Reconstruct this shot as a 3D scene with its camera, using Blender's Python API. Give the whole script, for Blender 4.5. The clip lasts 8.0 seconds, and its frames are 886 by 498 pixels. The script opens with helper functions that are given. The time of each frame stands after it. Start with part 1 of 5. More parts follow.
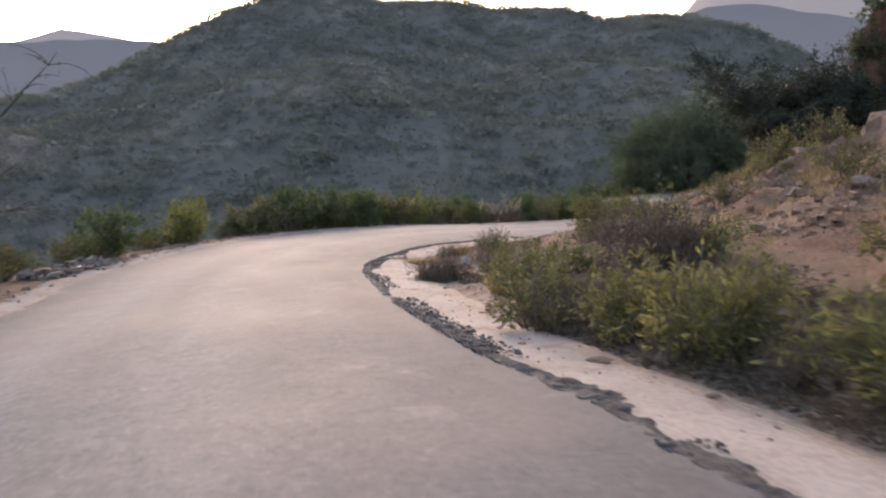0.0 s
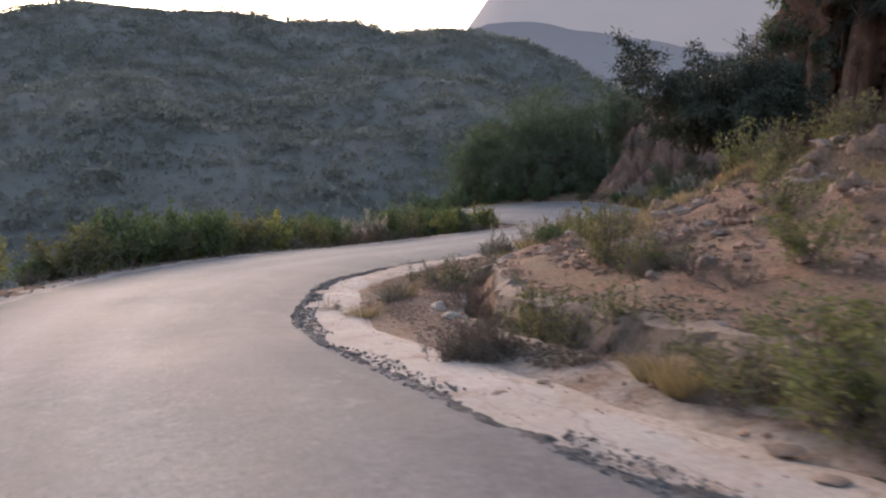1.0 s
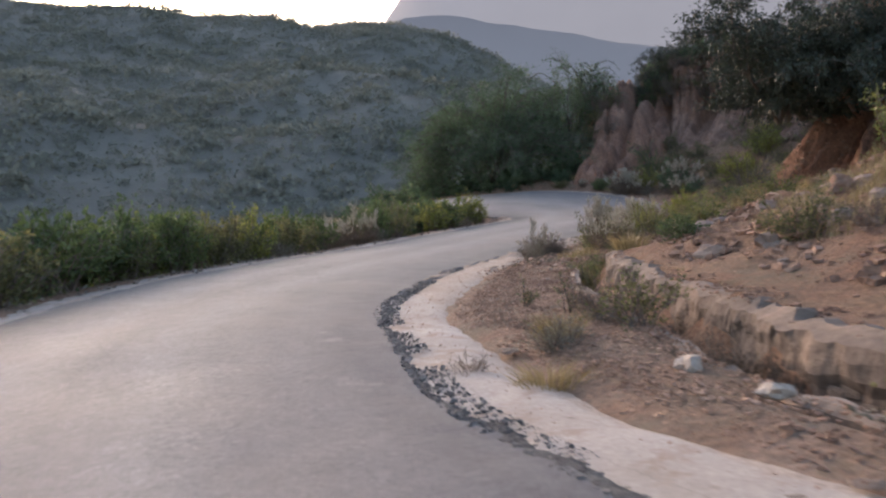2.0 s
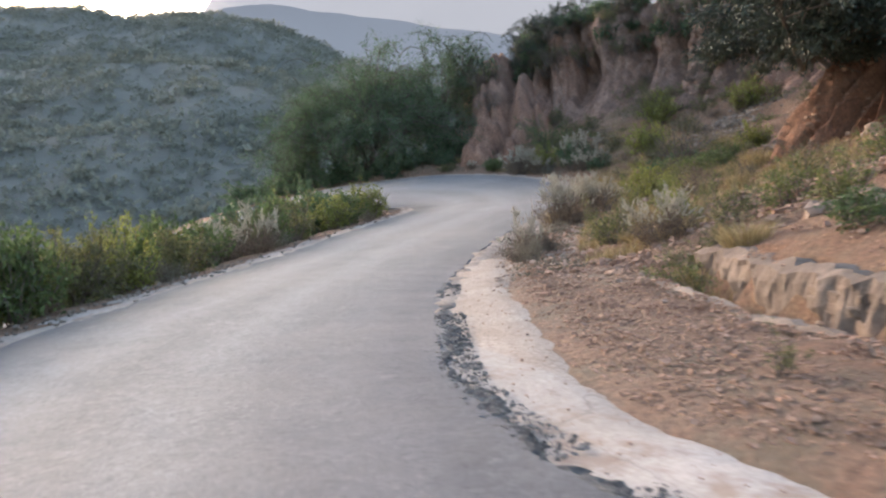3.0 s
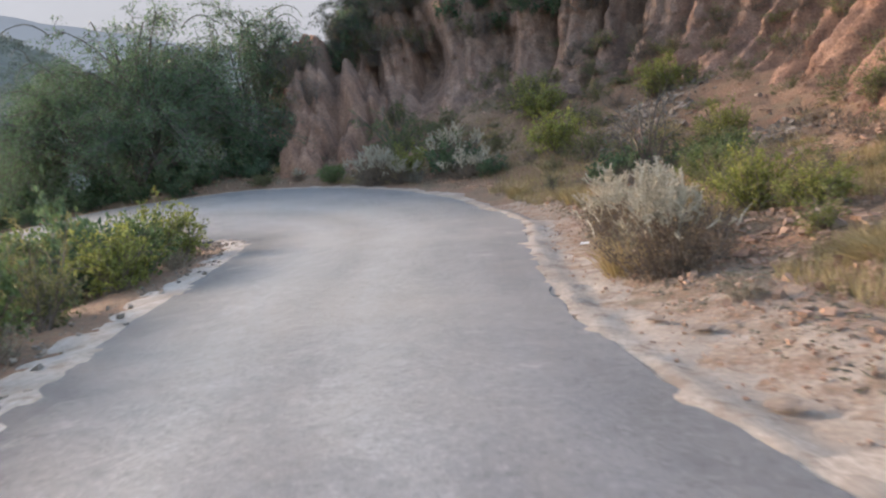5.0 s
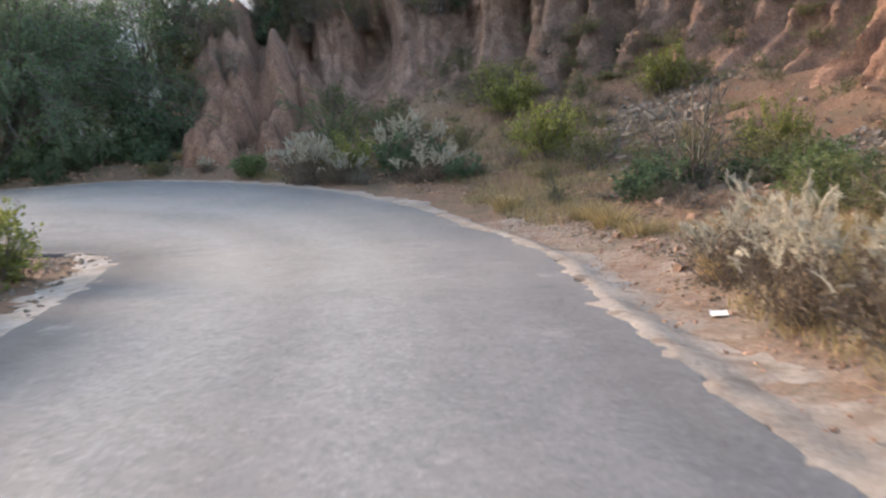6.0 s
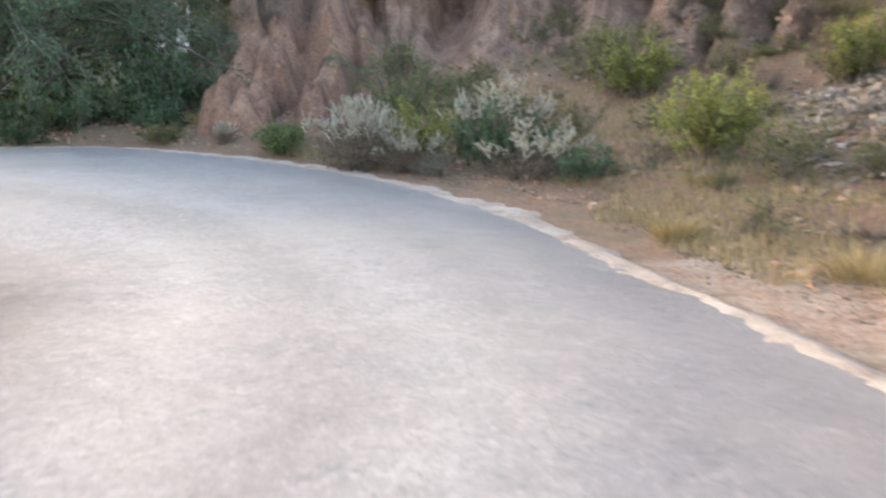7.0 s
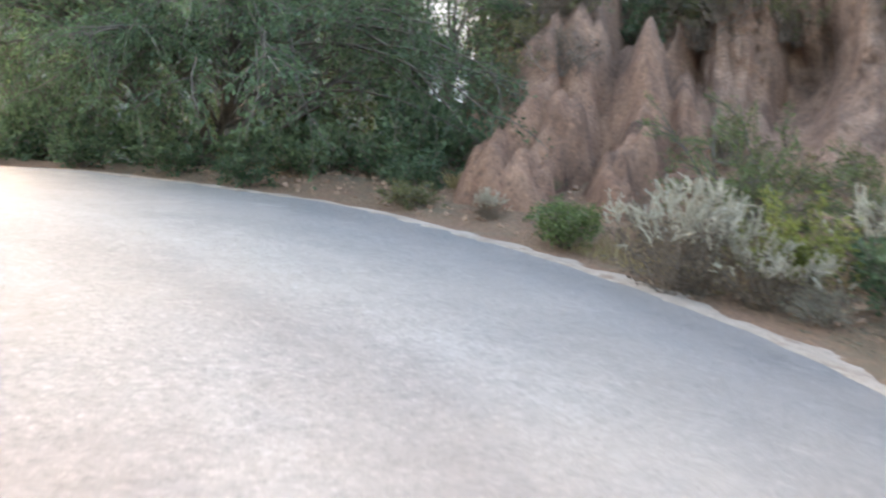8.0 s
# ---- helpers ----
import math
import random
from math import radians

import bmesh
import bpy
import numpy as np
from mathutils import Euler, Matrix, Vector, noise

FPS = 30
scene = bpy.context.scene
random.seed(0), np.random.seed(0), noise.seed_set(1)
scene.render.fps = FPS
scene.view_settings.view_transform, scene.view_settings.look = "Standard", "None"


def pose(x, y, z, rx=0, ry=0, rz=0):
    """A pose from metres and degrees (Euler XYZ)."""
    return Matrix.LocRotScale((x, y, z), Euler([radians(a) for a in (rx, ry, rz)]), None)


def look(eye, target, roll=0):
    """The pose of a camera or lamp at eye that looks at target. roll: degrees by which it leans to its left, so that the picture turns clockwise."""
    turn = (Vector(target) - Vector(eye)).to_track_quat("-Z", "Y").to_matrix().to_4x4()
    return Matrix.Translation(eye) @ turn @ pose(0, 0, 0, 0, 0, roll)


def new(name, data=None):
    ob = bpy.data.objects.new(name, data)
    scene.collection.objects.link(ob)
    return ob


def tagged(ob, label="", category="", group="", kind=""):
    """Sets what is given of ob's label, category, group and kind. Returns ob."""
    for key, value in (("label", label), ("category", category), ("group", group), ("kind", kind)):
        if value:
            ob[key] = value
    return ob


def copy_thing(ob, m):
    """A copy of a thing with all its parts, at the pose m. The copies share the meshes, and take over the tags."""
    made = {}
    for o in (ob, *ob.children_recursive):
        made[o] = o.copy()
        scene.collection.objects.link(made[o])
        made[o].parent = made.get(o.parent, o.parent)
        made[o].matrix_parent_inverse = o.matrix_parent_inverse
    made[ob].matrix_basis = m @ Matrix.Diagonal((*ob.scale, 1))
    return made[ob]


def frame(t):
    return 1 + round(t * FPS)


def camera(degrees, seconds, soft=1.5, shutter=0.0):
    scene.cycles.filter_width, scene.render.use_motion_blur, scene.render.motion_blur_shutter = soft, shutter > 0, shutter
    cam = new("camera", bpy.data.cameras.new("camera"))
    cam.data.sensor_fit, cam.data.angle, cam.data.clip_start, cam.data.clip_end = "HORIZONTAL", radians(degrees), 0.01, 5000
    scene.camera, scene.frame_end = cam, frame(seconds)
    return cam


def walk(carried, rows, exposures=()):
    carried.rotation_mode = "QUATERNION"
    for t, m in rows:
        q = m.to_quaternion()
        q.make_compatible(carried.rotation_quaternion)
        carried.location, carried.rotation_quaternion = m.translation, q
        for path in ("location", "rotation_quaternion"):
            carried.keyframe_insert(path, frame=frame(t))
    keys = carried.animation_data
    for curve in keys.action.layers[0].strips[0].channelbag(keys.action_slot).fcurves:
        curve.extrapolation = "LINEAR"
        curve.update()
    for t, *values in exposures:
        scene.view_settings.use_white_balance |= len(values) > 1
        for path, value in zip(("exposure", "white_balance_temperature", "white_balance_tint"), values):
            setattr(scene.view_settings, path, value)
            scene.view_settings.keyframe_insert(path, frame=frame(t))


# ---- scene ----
cam = camera(55.2, 8.0, 2.2, .25)
METRES, EYE, TILT, LEAN, TURN = 48.387, 1.5, 0.0, 0.0, 0.0
ROWS = [
    (0.0, 0.0, 0.0, 0.0, -0.08, -3.37, 1.3),
    (0.5, -0.0243, 0.0553, 0.0023, -7.66, -3.67, 2.49),
    (1.0, -0.0441, 0.1124, 0.0037, -13.88, -3.0, 3.3),
    (1.5, -0.0605, 0.171, 0.0036, -15.79, -3.05, 3.75),
    (3.0, -0.0698, 0.3467, 0.0086, -30.35, -5.72, 8.06),
    (3.5, -0.0599, 0.4082, 0.0084, -35.75, -6.42, 8.88),
    (4.0, -0.0413, 0.4687, 0.0084, -41.32, -7.16, 8.69),
    (4.5, -0.0147, 0.5279, 0.0079, -44.24, -7.2, 9.31),
    (6.0, 0.1003, 0.689, 0.0036, -52.15, -7.18, 5.35),
    (6.5, 0.1495, 0.7379, 0.0033, -53.67, -9.62, 2.95),
    (7.0, 0.1937, 0.7866, 0.0029, -48.33, -8.1, 1.51),
    (7.5, 0.2305, 0.8341, 0.0042, -39.65, -5.66, -1.52),
    (8.0, 0.2594, 0.8835, 0.0057, -30.78, -3.78, -6.05),
]
walk(cam, [(t, pose(0, 0, EYE, TILT, LEAN, TURN) @ pose(METRES * x, METRES * y, METRES * z, 90 + pitch, roll, yaw)) for t, x, y, z, yaw, pitch, roll in ROWS],
     [(0.0, 1.55, 6600, 21), (1.5, 1.5, 6350, 20), (3.0, 2.28, 6350, 12), (4.5, 2.42, 6450, 11), (6.0, 2.55, 6650, 11), (6.5, 2.92, 6700, 11), (7.2, 3.36, 6900, 11), (8.0, 3.5, 7050, 11)])

# ---- terrain: the plan in numbers ----
# Road edges at matching stations: left x, y, z and right x, y, z.
EDGE_L = [(-1.2, -12, .1), (-2.4, -5, .1), (-3.9, 2, .1), (-4.9, 6.5, .12), (-5.74, 11.1, .14), (-6.29, 15.4, .28),
          (-6.1, 19.5, .43), (-5.2, 23.3, .57), (-3.32, 26.8, .65), (-1.08, 29.6, .63), (.95, 32.3, .54), (4.26, 36.5, .46),
          (8.38, 40.96, .44), (11.1, 44.3, .40), (11.75, 45.6, .45), (11.55, 46.8, .5), (10.7, 47.9, .6), (9.4, 48.9, .7),
          (7.6, 50, .7), (5, 51.3, .3), (1, 53.6, -1.2), (-8, 54.5, -3.2)]
EDGE_R = [(3.6, -10.5, .4), (2.6, -3.5, .4), (1.15, 3.1, .41), (.1, 7, .37), (-.76, 10.9, .35), (-1.41, 15.8, .29),
          (-1.1, 18.9, .31), (-.54, 21.7, .32), (.6, 24.0, .3), (2.1, 26.6, .25), (4.0, 29.2, .15), (7.4, 33.1, .08),
          (11.3, 36.6, .06), (14.7, 39.4, .06), (17.4, 42.9, .22), (19.1, 46.5, .55), (19.2, 50, 1.0), (18.1, 53.6, 1.38),
          (16.4, 56.9, 1.5), (13.2, 59.8, 1.4), (7, 61.6, .5), (-6, 62.5, -2.6)]
# Foot of the eroded bank: x, y, height of its top, lean of the face, iron in the clay.
CLIFF = [(25, 2, 9.5, .3, .5), (22, 10, 9.5, .3, .5), (18.2, 17, 9.4, .3, .6), (14.6, 22, 9.0, .26, .8), (12.2, 24.6, 8.4, .34, .9), (11.3, 26.8, 8.0, .32, 1),
         (12.2, 28.8, 8.4, .26, 1), (14.8, 30.2, 9, .32, 1), (17.8, 31.7, 9.2, .42, 1), (21.6, 34.0, 9.4, .5, .7), (26, 37.4, 9.6, .45, .4), (29.8, 41.0, 9.8, .34, .2),
         (31, 44.6, 9.8, .24, .1), (31.2, 47.4, 9.8, .2, 0), (30.6, 51, 9.8, .2, 0), (28.6, 54.6, 9.6, .36, .1), (26.5, 57.3, 9.4, .46, .1), (25.5, 59.6, 9.0, .5, .1),
         (26.2, 62.8, 8.6, .5, 0), (29, 67.5, 7.8, .45, 0), (34, 73, 7, .4, 0)]
# Bank beside the road by station: station, drain distance, then distance and rise of three points.
BANK = [(0, 1.5, 3, .3, 8, 1.8, 14, 4.5), (2.2, 1.5, 3, .35, 8, 1.7, 14, 4.5), (3.2, 1.5, 2.9, .3, 8, 1.6, 13.5, 4), (4, 1.62, 3, .18, 8, 1.5, 13, 3.4), (4.7, 1.88, 3.3, .16, 8, 1.45, 13, 3.2),
        (5.5, 2.35, 3.6, .15, 8, 1.45, 13, 3), (7, 2.82, 4.0, .15, 8, 1.45, 13, 2.8), (7.8, 2.62, 4.1, .2, 8, 1.5, 13, 2.7),
        (8.6, 2.6, 4.2, .3, 8, 1.4, 13, 2.6), (10, 2.4, 3.6, .25, 8, 1.3, 13, 2.4), (12, 1.6, 4, .3, 8, .9, 12, 1.7), (14, 1.5, 4, .3, 8, .8, 12, 2.0),
        (16, 1.4, 3, .35, 8, 1.3, 12, 2.9), (18, 1.0, 3, .3, 8, 1.3, 12, 2.4), (19, 1.0, 3, .1, 8, -1.0, 12, -3), (21, 1.0, 3, -.2, 8, -3, 12, -6)]
HILL = [(-180, 4), (-60, 6), (-27, 7), (-23, 8.4), (-20, 10), (-17.3, 11.6), (-14.8, 12.9), (-10, 14.2), (-5, 13.8), (0, 13.8), (3.6, 13.1), (8, 12.9),
        (11, 12.0), (13.6, 12.1), (16.8, 11.8), (20, 10.8), (23, 9.3), (25.2, 7.7), (28, 6.2), (35, 4), (60, 2.5), (180, 4)]


def hashed(ix, iy, seed):
    h = (ix * 374761393 + iy * 668265263 + seed * 974711) & 0x7FFFFFFF
    h = ((h ^ (h >> 13)) * 1274126177) & 0x7FFFFFFF
    return ((h ^ (h >> 16)) & 0xFFFF) / 65535.0


def vnoise(x, y, seed=0):
    """Smooth noise from 0 to 1 over arrays."""
    x, y = np.asarray(x, float), np.asarray(y, float)
    ix, iy = np.floor(x).astype(np.int64), np.floor(y).astype(np.int64)
    fx, fy = x - ix, y - iy
    fx, fy = fx * fx * (3 - 2 * fx), fy * fy * (3 - 2 * fy)
    a = hashed(ix, iy, seed) * (1 - fx) + hashed(ix + 1, iy, seed) * fx
    b = hashed(ix, iy + 1, seed) * (1 - fx) + hashed(ix + 1, iy + 1, seed) * fx
    return a * (1 - fy) + b * fy


def fbm(x, y, octaves=4, seed=0):
    """Layered noise about 0, from -1 to 1."""
    total, gain = 0.0, 0.5
    for n in range(octaves):
        total = total + gain * (2 * vnoise(x * 2 ** n, y * 2 ** n, seed + 17 * n) - 1)
        gain *= 0.5
    return total


def step(a, b, x):
    u = np.clip((np.asarray(x, float) - a) / (b - a), 0, 1)
    return u * u * (3 - 2 * u)


def spline(knots, per):
    """Catmull-Rom through the knots, with per points a span."""
    k = np.asarray(knots, float)
    p = np.vstack([2 * k[0] - k[1], k, 2 * k[-1] - k[-2]])
    u = np.arange(per)[:, None] / per
    out = [0.5 * (2 * b + (c - a) * u + (2 * a - 5 * b + 4 * c - d) * u ** 2 + (3 * b - a - 3 * c + d) * u ** 3)
           for a, b, c, d in zip(p[:-3], p[1:-2], p[2:-1], p[3:])]
    return np.vstack(out + [k[-1:]])


PER = 16
LEFT, RIGHT, FOOT = spline(EDGE_L, PER), spline(EDGE_R, PER), spline(CLIFF, 8)


def nearest(x, y, line):
    """Distance to a polyline, the side (above 0: right of it), the station along it."""
    a, b = line[:-1, :2], line[1:, :2]
    best, side, at = np.full(x.shape, 1e9), np.zeros(x.shape), np.zeros(x.shape)
    for n, (p, q) in enumerate(zip(a, b)):
        d = q - p
        u = np.clip(((x - p[0]) * d[0] + (y - p[1]) * d[1]) / (d @ d), 0, 1)
        ox, oy = x - p[0] - u * d[0], y - p[1] - u * d[1]
        far = ox * ox + oy * oy
        near = far < best
        best = np.where(near, far, best)
        side = np.where(near, d[1] * ox - d[0] * oy, side)
        at = np.where(near, n + u, at)
    return np.sqrt(best), side, at


def bank(d, s):
    """Rise of the ground beside the right edge of the road."""
    t = np.array(BANK, float)
    flat, d1, h1, d2, h2, d3, h3 = (np.interp(s, t[:, 0], t[:, n]) for n in range(1, 8))
    h = np.where(d < flat, 0, 0.0)
    h = np.where(d >= flat, h1 * step(0, 1, (d - flat) / (d1 - flat)), h)
    h = np.where(d > d1, h1 + (h2 - h1) * (d - d1) / (d2 - d1), h)
    h = np.where(d > d2, h2 + (h3 - h2) * (d - d2) / (d3 - d2), h)
    h = np.where(d > d3, h3 + (d - d3) * .1 * np.sign(h3), h)
    drain = step(2.0, 2.4, s) * (1 - step(8.3, 8.7, s))
    trench = drain * step(flat - .04, flat + .06, d) * (1 - step(flat + .45, flat + .6, d))
    lift = drain * step(flat + .45, flat + .6, d) * (1 - step(flat + .8, flat + 3.5, d)) * .16
    return h * (1 - trench) - .4 * trench + lift


def ground_z(x, y, fine=True):
    """Height of the ground at arrays x, y."""
    x, y = np.asarray(x, float), np.asarray(y, float)
    dl, sl, al = nearest(x, y, LEFT)
    dr, sr, ar = nearest(x, y, RIGHT)
    zl, zr = np.interp(al, np.arange(len(LEFT)), LEFT[:, 2]), np.interp(ar, np.arange(len(RIGHT)), RIGHT[:, 2])
    inside = (sl > 0) & (sr < 0)
    road = (zl * dr + zr * dl) / (dl + dr + 1e-6) - .09
    rough = fbm(x * 1.3, y * 1.3, 4, 3) * .16 + fbm(x * .45, y * .45, 2, 4) * .12 if fine else 0.0
    right = zr - .11 + .08 * step(13.6, 15, ar / PER) + .10 * step(.85, 1.5, dr + .9 * rough) + bank(dr, ar / PER) + rough * step(1.2, 4, dr) * (1.3 + .8 * step(4, 6, dr))
    drop = np.interp(dl, [0, .6, 1.4, 3, 8, 30, 90], [-.06, -.03, -.05, -.4, -2.8, -13, -30])
    left = zl + drop + rough * step(.7, 3, dl)
    z = np.where(inside, road, np.where(dr < dl, right, left))
    # the bank and the plateau above it
    dc, sc, ac = nearest(x, y, FOOT)
    top = np.interp(ac, np.arange(len(FOOT)), FOOT[:, 2])
    behind = (sc > 0) & (x > 8)
    setback = 4.4 + np.interp(ac, np.arange(len(FOOT)), FOOT[:, 3] - .18) * (top - 1.5)
    rise = np.minimum(z + np.maximum(0, dc - setback) * 3.5, top - .6 + np.maximum(0, dc - setback - 2.1) * .3 + rough)
    z = np.where(behind, np.maximum(np.minimum(z, top), rise), z)
    # valley and the wooded hill across it
    r, az = np.hypot(x - 5, y - 25), np.degrees(np.arctan2(x - 5, y - 25))
    wob = fbm(x / 160, y / 160, 4, 9)
    ridge = np.tan(np.radians(np.interp(az, [h[0] for h in HILL], [h[1] for h in HILL]))) * 620
    u = np.clip((r - 95) / (620 - 95), 0, 1)
    hill = -30 + (ridge + 30) * (u ** 1.15) + wob * 26 * np.sin(np.pi * u) + fbm(x / 45, y / 45, 3, 5) * 7 * np.sin(np.pi * u)
    hill = np.where(r > 620, ridge * np.clip(1 - (r - 620) / 500, 0, 1) - 30 * step(620, 1100, r), hill)
    w = step(75, 130, r)
    return z * (1 - w) + hill * w
# ---- end of terrain ----


# ---- light ----
world = bpy.data.worlds.new("sky")
scene.world = world
world.use_nodes = True
wn = world.node_tree
sky = wn.nodes.new("ShaderNodeTexSky")
sky.sky_type, sky.sun_disc = "NISHITA", False
sky.sun_elevation, sky.sun_rotation = radians(13), radians(-8.5)
sky.air_density, sky.dust_density, sky.ozone_density = 1.0, 3.0, 1.0
wn.links.new(sky.outputs[0], wn.nodes["Background"].inputs[0])
wn.nodes["Background"].inputs[1].default_value = 0.15
sun_data = bpy.data.lights.new("sun", "SUN")
sun_data.energy, sun_data.angle, sun_data.color = 1.5, radians(16), (1.0, .73, .56)
sun = new("sun", sun_data)
sun.matrix_basis = look((0, 0, 60), (60 * math.sin(radians(8.5)), -60 * math.cos(radians(8.5)), 60 - 60 * math.tan(radians(14.5))))


# ---- materials ----
def ramp(nt, source, stops):
    node = nt.nodes.new("ShaderNodeValToRGB")
    node.color_ramp.elements[0].position, node.color_ramp.elements[0].color = stops[0][0], (*stops[0][1], 1)
    node.color_ramp.elements[1].position, node.color_ramp.elements[1].color = stops[-1][0], (*stops[-1][1], 1)
    for at, colour in stops[1:-1]:
        e = node.color_ramp.elements.new(at)
        e.color = (*colour, 1)
    nt.links.new(source, node.inputs[0])
    return node.outputs[0]


def grain(nt, scale, detail=4, rough=.6, stretch=None, where="Object"):
    co = nt.nodes.new("ShaderNodeTexCoord").outputs[where] if where != "World" else nt.nodes.new("ShaderNodeNewGeometry").outputs["Position"]
    if stretch:
        m = nt.nodes.new("ShaderNodeMapping")
        m.inputs["Scale"].default_value = stretch
        nt.links.new(co, m.inputs[0])
        co = m.outputs[0]
    n = nt.nodes.new("ShaderNodeTexNoise")
    n.inputs["Scale"].default_value, n.inputs["Detail"].default_value, n.inputs["Roughness"].default_value = scale, detail, rough
    nt.links.new(co, n.inputs["Vector"])
    return n.outputs[0]


def mixed(nt, factor, a, b, kind="MIX"):
    node = nt.nodes.new("ShaderNodeMix")
    node.data_type, node.blend_type = "RGBA", kind
    for socket, value in ((node.inputs[0], factor), (node.inputs[6], a), (node.inputs[7], b)):
        if isinstance(value, bpy.types.NodeSocket):
            nt.links.new(value, socket)
        elif isinstance(value, tuple):
            socket.default_value = (*value, 1)
        else:
            socket.default_value = value
    return node.outputs[2]


def bump(nt, source, strength, distance):
    b = nt.nodes.new("ShaderNodeBump")
    b.inputs["Strength"].default_value, b.inputs["Distance"].default_value = strength, distance
    nt.links.new(source, b.inputs["Height"])
    return b.outputs[0]


def material(name):
    m = bpy.data.materials.new(name)
    m.use_nodes = True
    return m, m.node_tree, m.node_tree.nodes["Principled BSDF"]


def surface(name, low, high, scale, fine, rough=.9, relief=.4, depth=.02, where="World", spots=None, stretch=None, island=False):
    """A dull mineral or bark surface: two colours by broad noise, fine grain, relief, and spots of a third colour."""
    m, nt, bsdf = material(name)
    broad = grain(nt, scale, 5, .6, stretch, where)
    small = grain(nt, fine, 5, .7, None, where)
    colour = ramp(nt, broad, [(.32, low), (.68, high)])
    colour = mixed(nt, .55, colour, ramp(nt, small, [(.3, (.25, .25, .25)), (.7, (.75, .75, .75))]), "OVERLAY")
    if spots:
        mask = ramp(nt, grain(nt, spots[0], 4, .65, None, where), [(spots[1], (0, 0, 0)), (spots[1] + .08, (1, 1, 1))])
        colour = mixed(nt, mask, colour, spots[2])
    if island:
        each = nt.nodes.new("ShaderNodeNewGeometry").outputs["Random Per Island"]
        colour = mixed(nt, .6, colour, ramp(nt, each, [(0, (.27, .26, .25)), (1, (.73, .72, .71))]), "OVERLAY")
    nt.links.new(colour, bsdf.inputs["Base Color"])
    bsdf.inputs["Roughness"].default_value = rough
    nt.links.new(bump(nt, small, relief, depth), bsdf.inputs["Normal"])
    return m


def leafy(name, dark, light, through_light=.35, rough=.6):
    """Leaves: colour differs from leaf to leaf and from plant to plant; some light passes."""
    m, nt, bsdf = material(name)
    island = nt.nodes.new("ShaderNodeNewGeometry").outputs["Random Per Island"]
    whole = nt.nodes.new("ShaderNodeObjectInfo").outputs["Random"]
    colour = ramp(nt, island, [(0, dark), (1, light)])
    colour = mixed(nt, .5, colour, ramp(nt, whole, [(0, (.36, .40, .36)), (1, (.60, .585, .48))]), "OVERLAY")
    nt.links.new(colour, bsdf.inputs["Base Color"])
    bsdf.inputs["Roughness"].default_value = rough
    glow = nt.nodes.new("ShaderNodeBsdfTranslucent")
    nt.links.new(colour, glow.inputs[0])
    both = nt.nodes.new("ShaderNodeMixShader")
    both.inputs[0].default_value = through_light
    nt.links.new(bsdf.outputs[0], both.inputs[1])
    nt.links.new(glow.outputs[0], both.inputs[2])
    nt.links.new(both.outputs[0], nt.nodes["Material Output"].inputs[0])
    return m


def ground_material():
    """Pale dusty earth, redder on the slopes, with pebbly grain and dry litter."""
    m, nt, bsdf = material("dry_earth")
    broad, mid, small = grain(nt, .22, 5, .6, None, "World"), grain(nt, 1.7, 6, .65, None, "World"), grain(nt, 16, 5, .75, None, "World")
    colour = ramp(nt, broad, [(.3, (.168, .082, .045)), (.5, (.206, .114, .067)), (.72, (.243, .15, .090))])
    colour = mixed(nt, ramp(nt, mid, [(.45, (0, 0, 0)), (.62, (1, 1, 1))]), colour, (.195, .118, .068))
    colour = mixed(nt, .85, colour, ramp(nt, small, [(.3, (.18, .18, .18)), (.7, (.8, .8, .8))]), "OVERLAY")
    litter = ramp(nt, grain(nt, .8, 6, .7, None, "World"), [(.52, (0, 0, 0)), (.64, (.75, .75, .75))])
    colour = mixed(nt, litter, colour, (.13, .098, .058))
    sand = nt.nodes.new("ShaderNodeAttribute")
    sand.attribute_name = "sandy"
    drift = mixed(nt, .8, ramp(nt, mid, [(.3, (.27, .205, .155)), (.7, (.42, .355, .295))]), ramp(nt, small, [(.3, (.25, .25, .25)), (.7, (.74, .74, .74))]), "OVERLAY")
    thin = nt.nodes.new("ShaderNodeMath")
    thin.operation = "MULTIPLY"
    nt.links.new(sand.outputs["Fac"], thin.inputs[0])
    nt.links.new(ramp(nt, grain(nt, 2.6, 6, .7, None, "World"), [(.36, (.15, .15, .15)), (.56, (1, 1, 1))]), thin.inputs[1])
    colour = mixed(nt, thin.outputs[0], colour, drift)
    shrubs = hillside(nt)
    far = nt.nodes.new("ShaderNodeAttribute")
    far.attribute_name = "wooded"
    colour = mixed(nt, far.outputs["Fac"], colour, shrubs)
    nt.links.new(colour, bsdf.inputs["Base Color"])
    bsdf.inputs["Roughness"].default_value = .95
    nt.links.new(bump(nt, small, 1.0, .05), bsdf.inputs["Normal"])
    return m


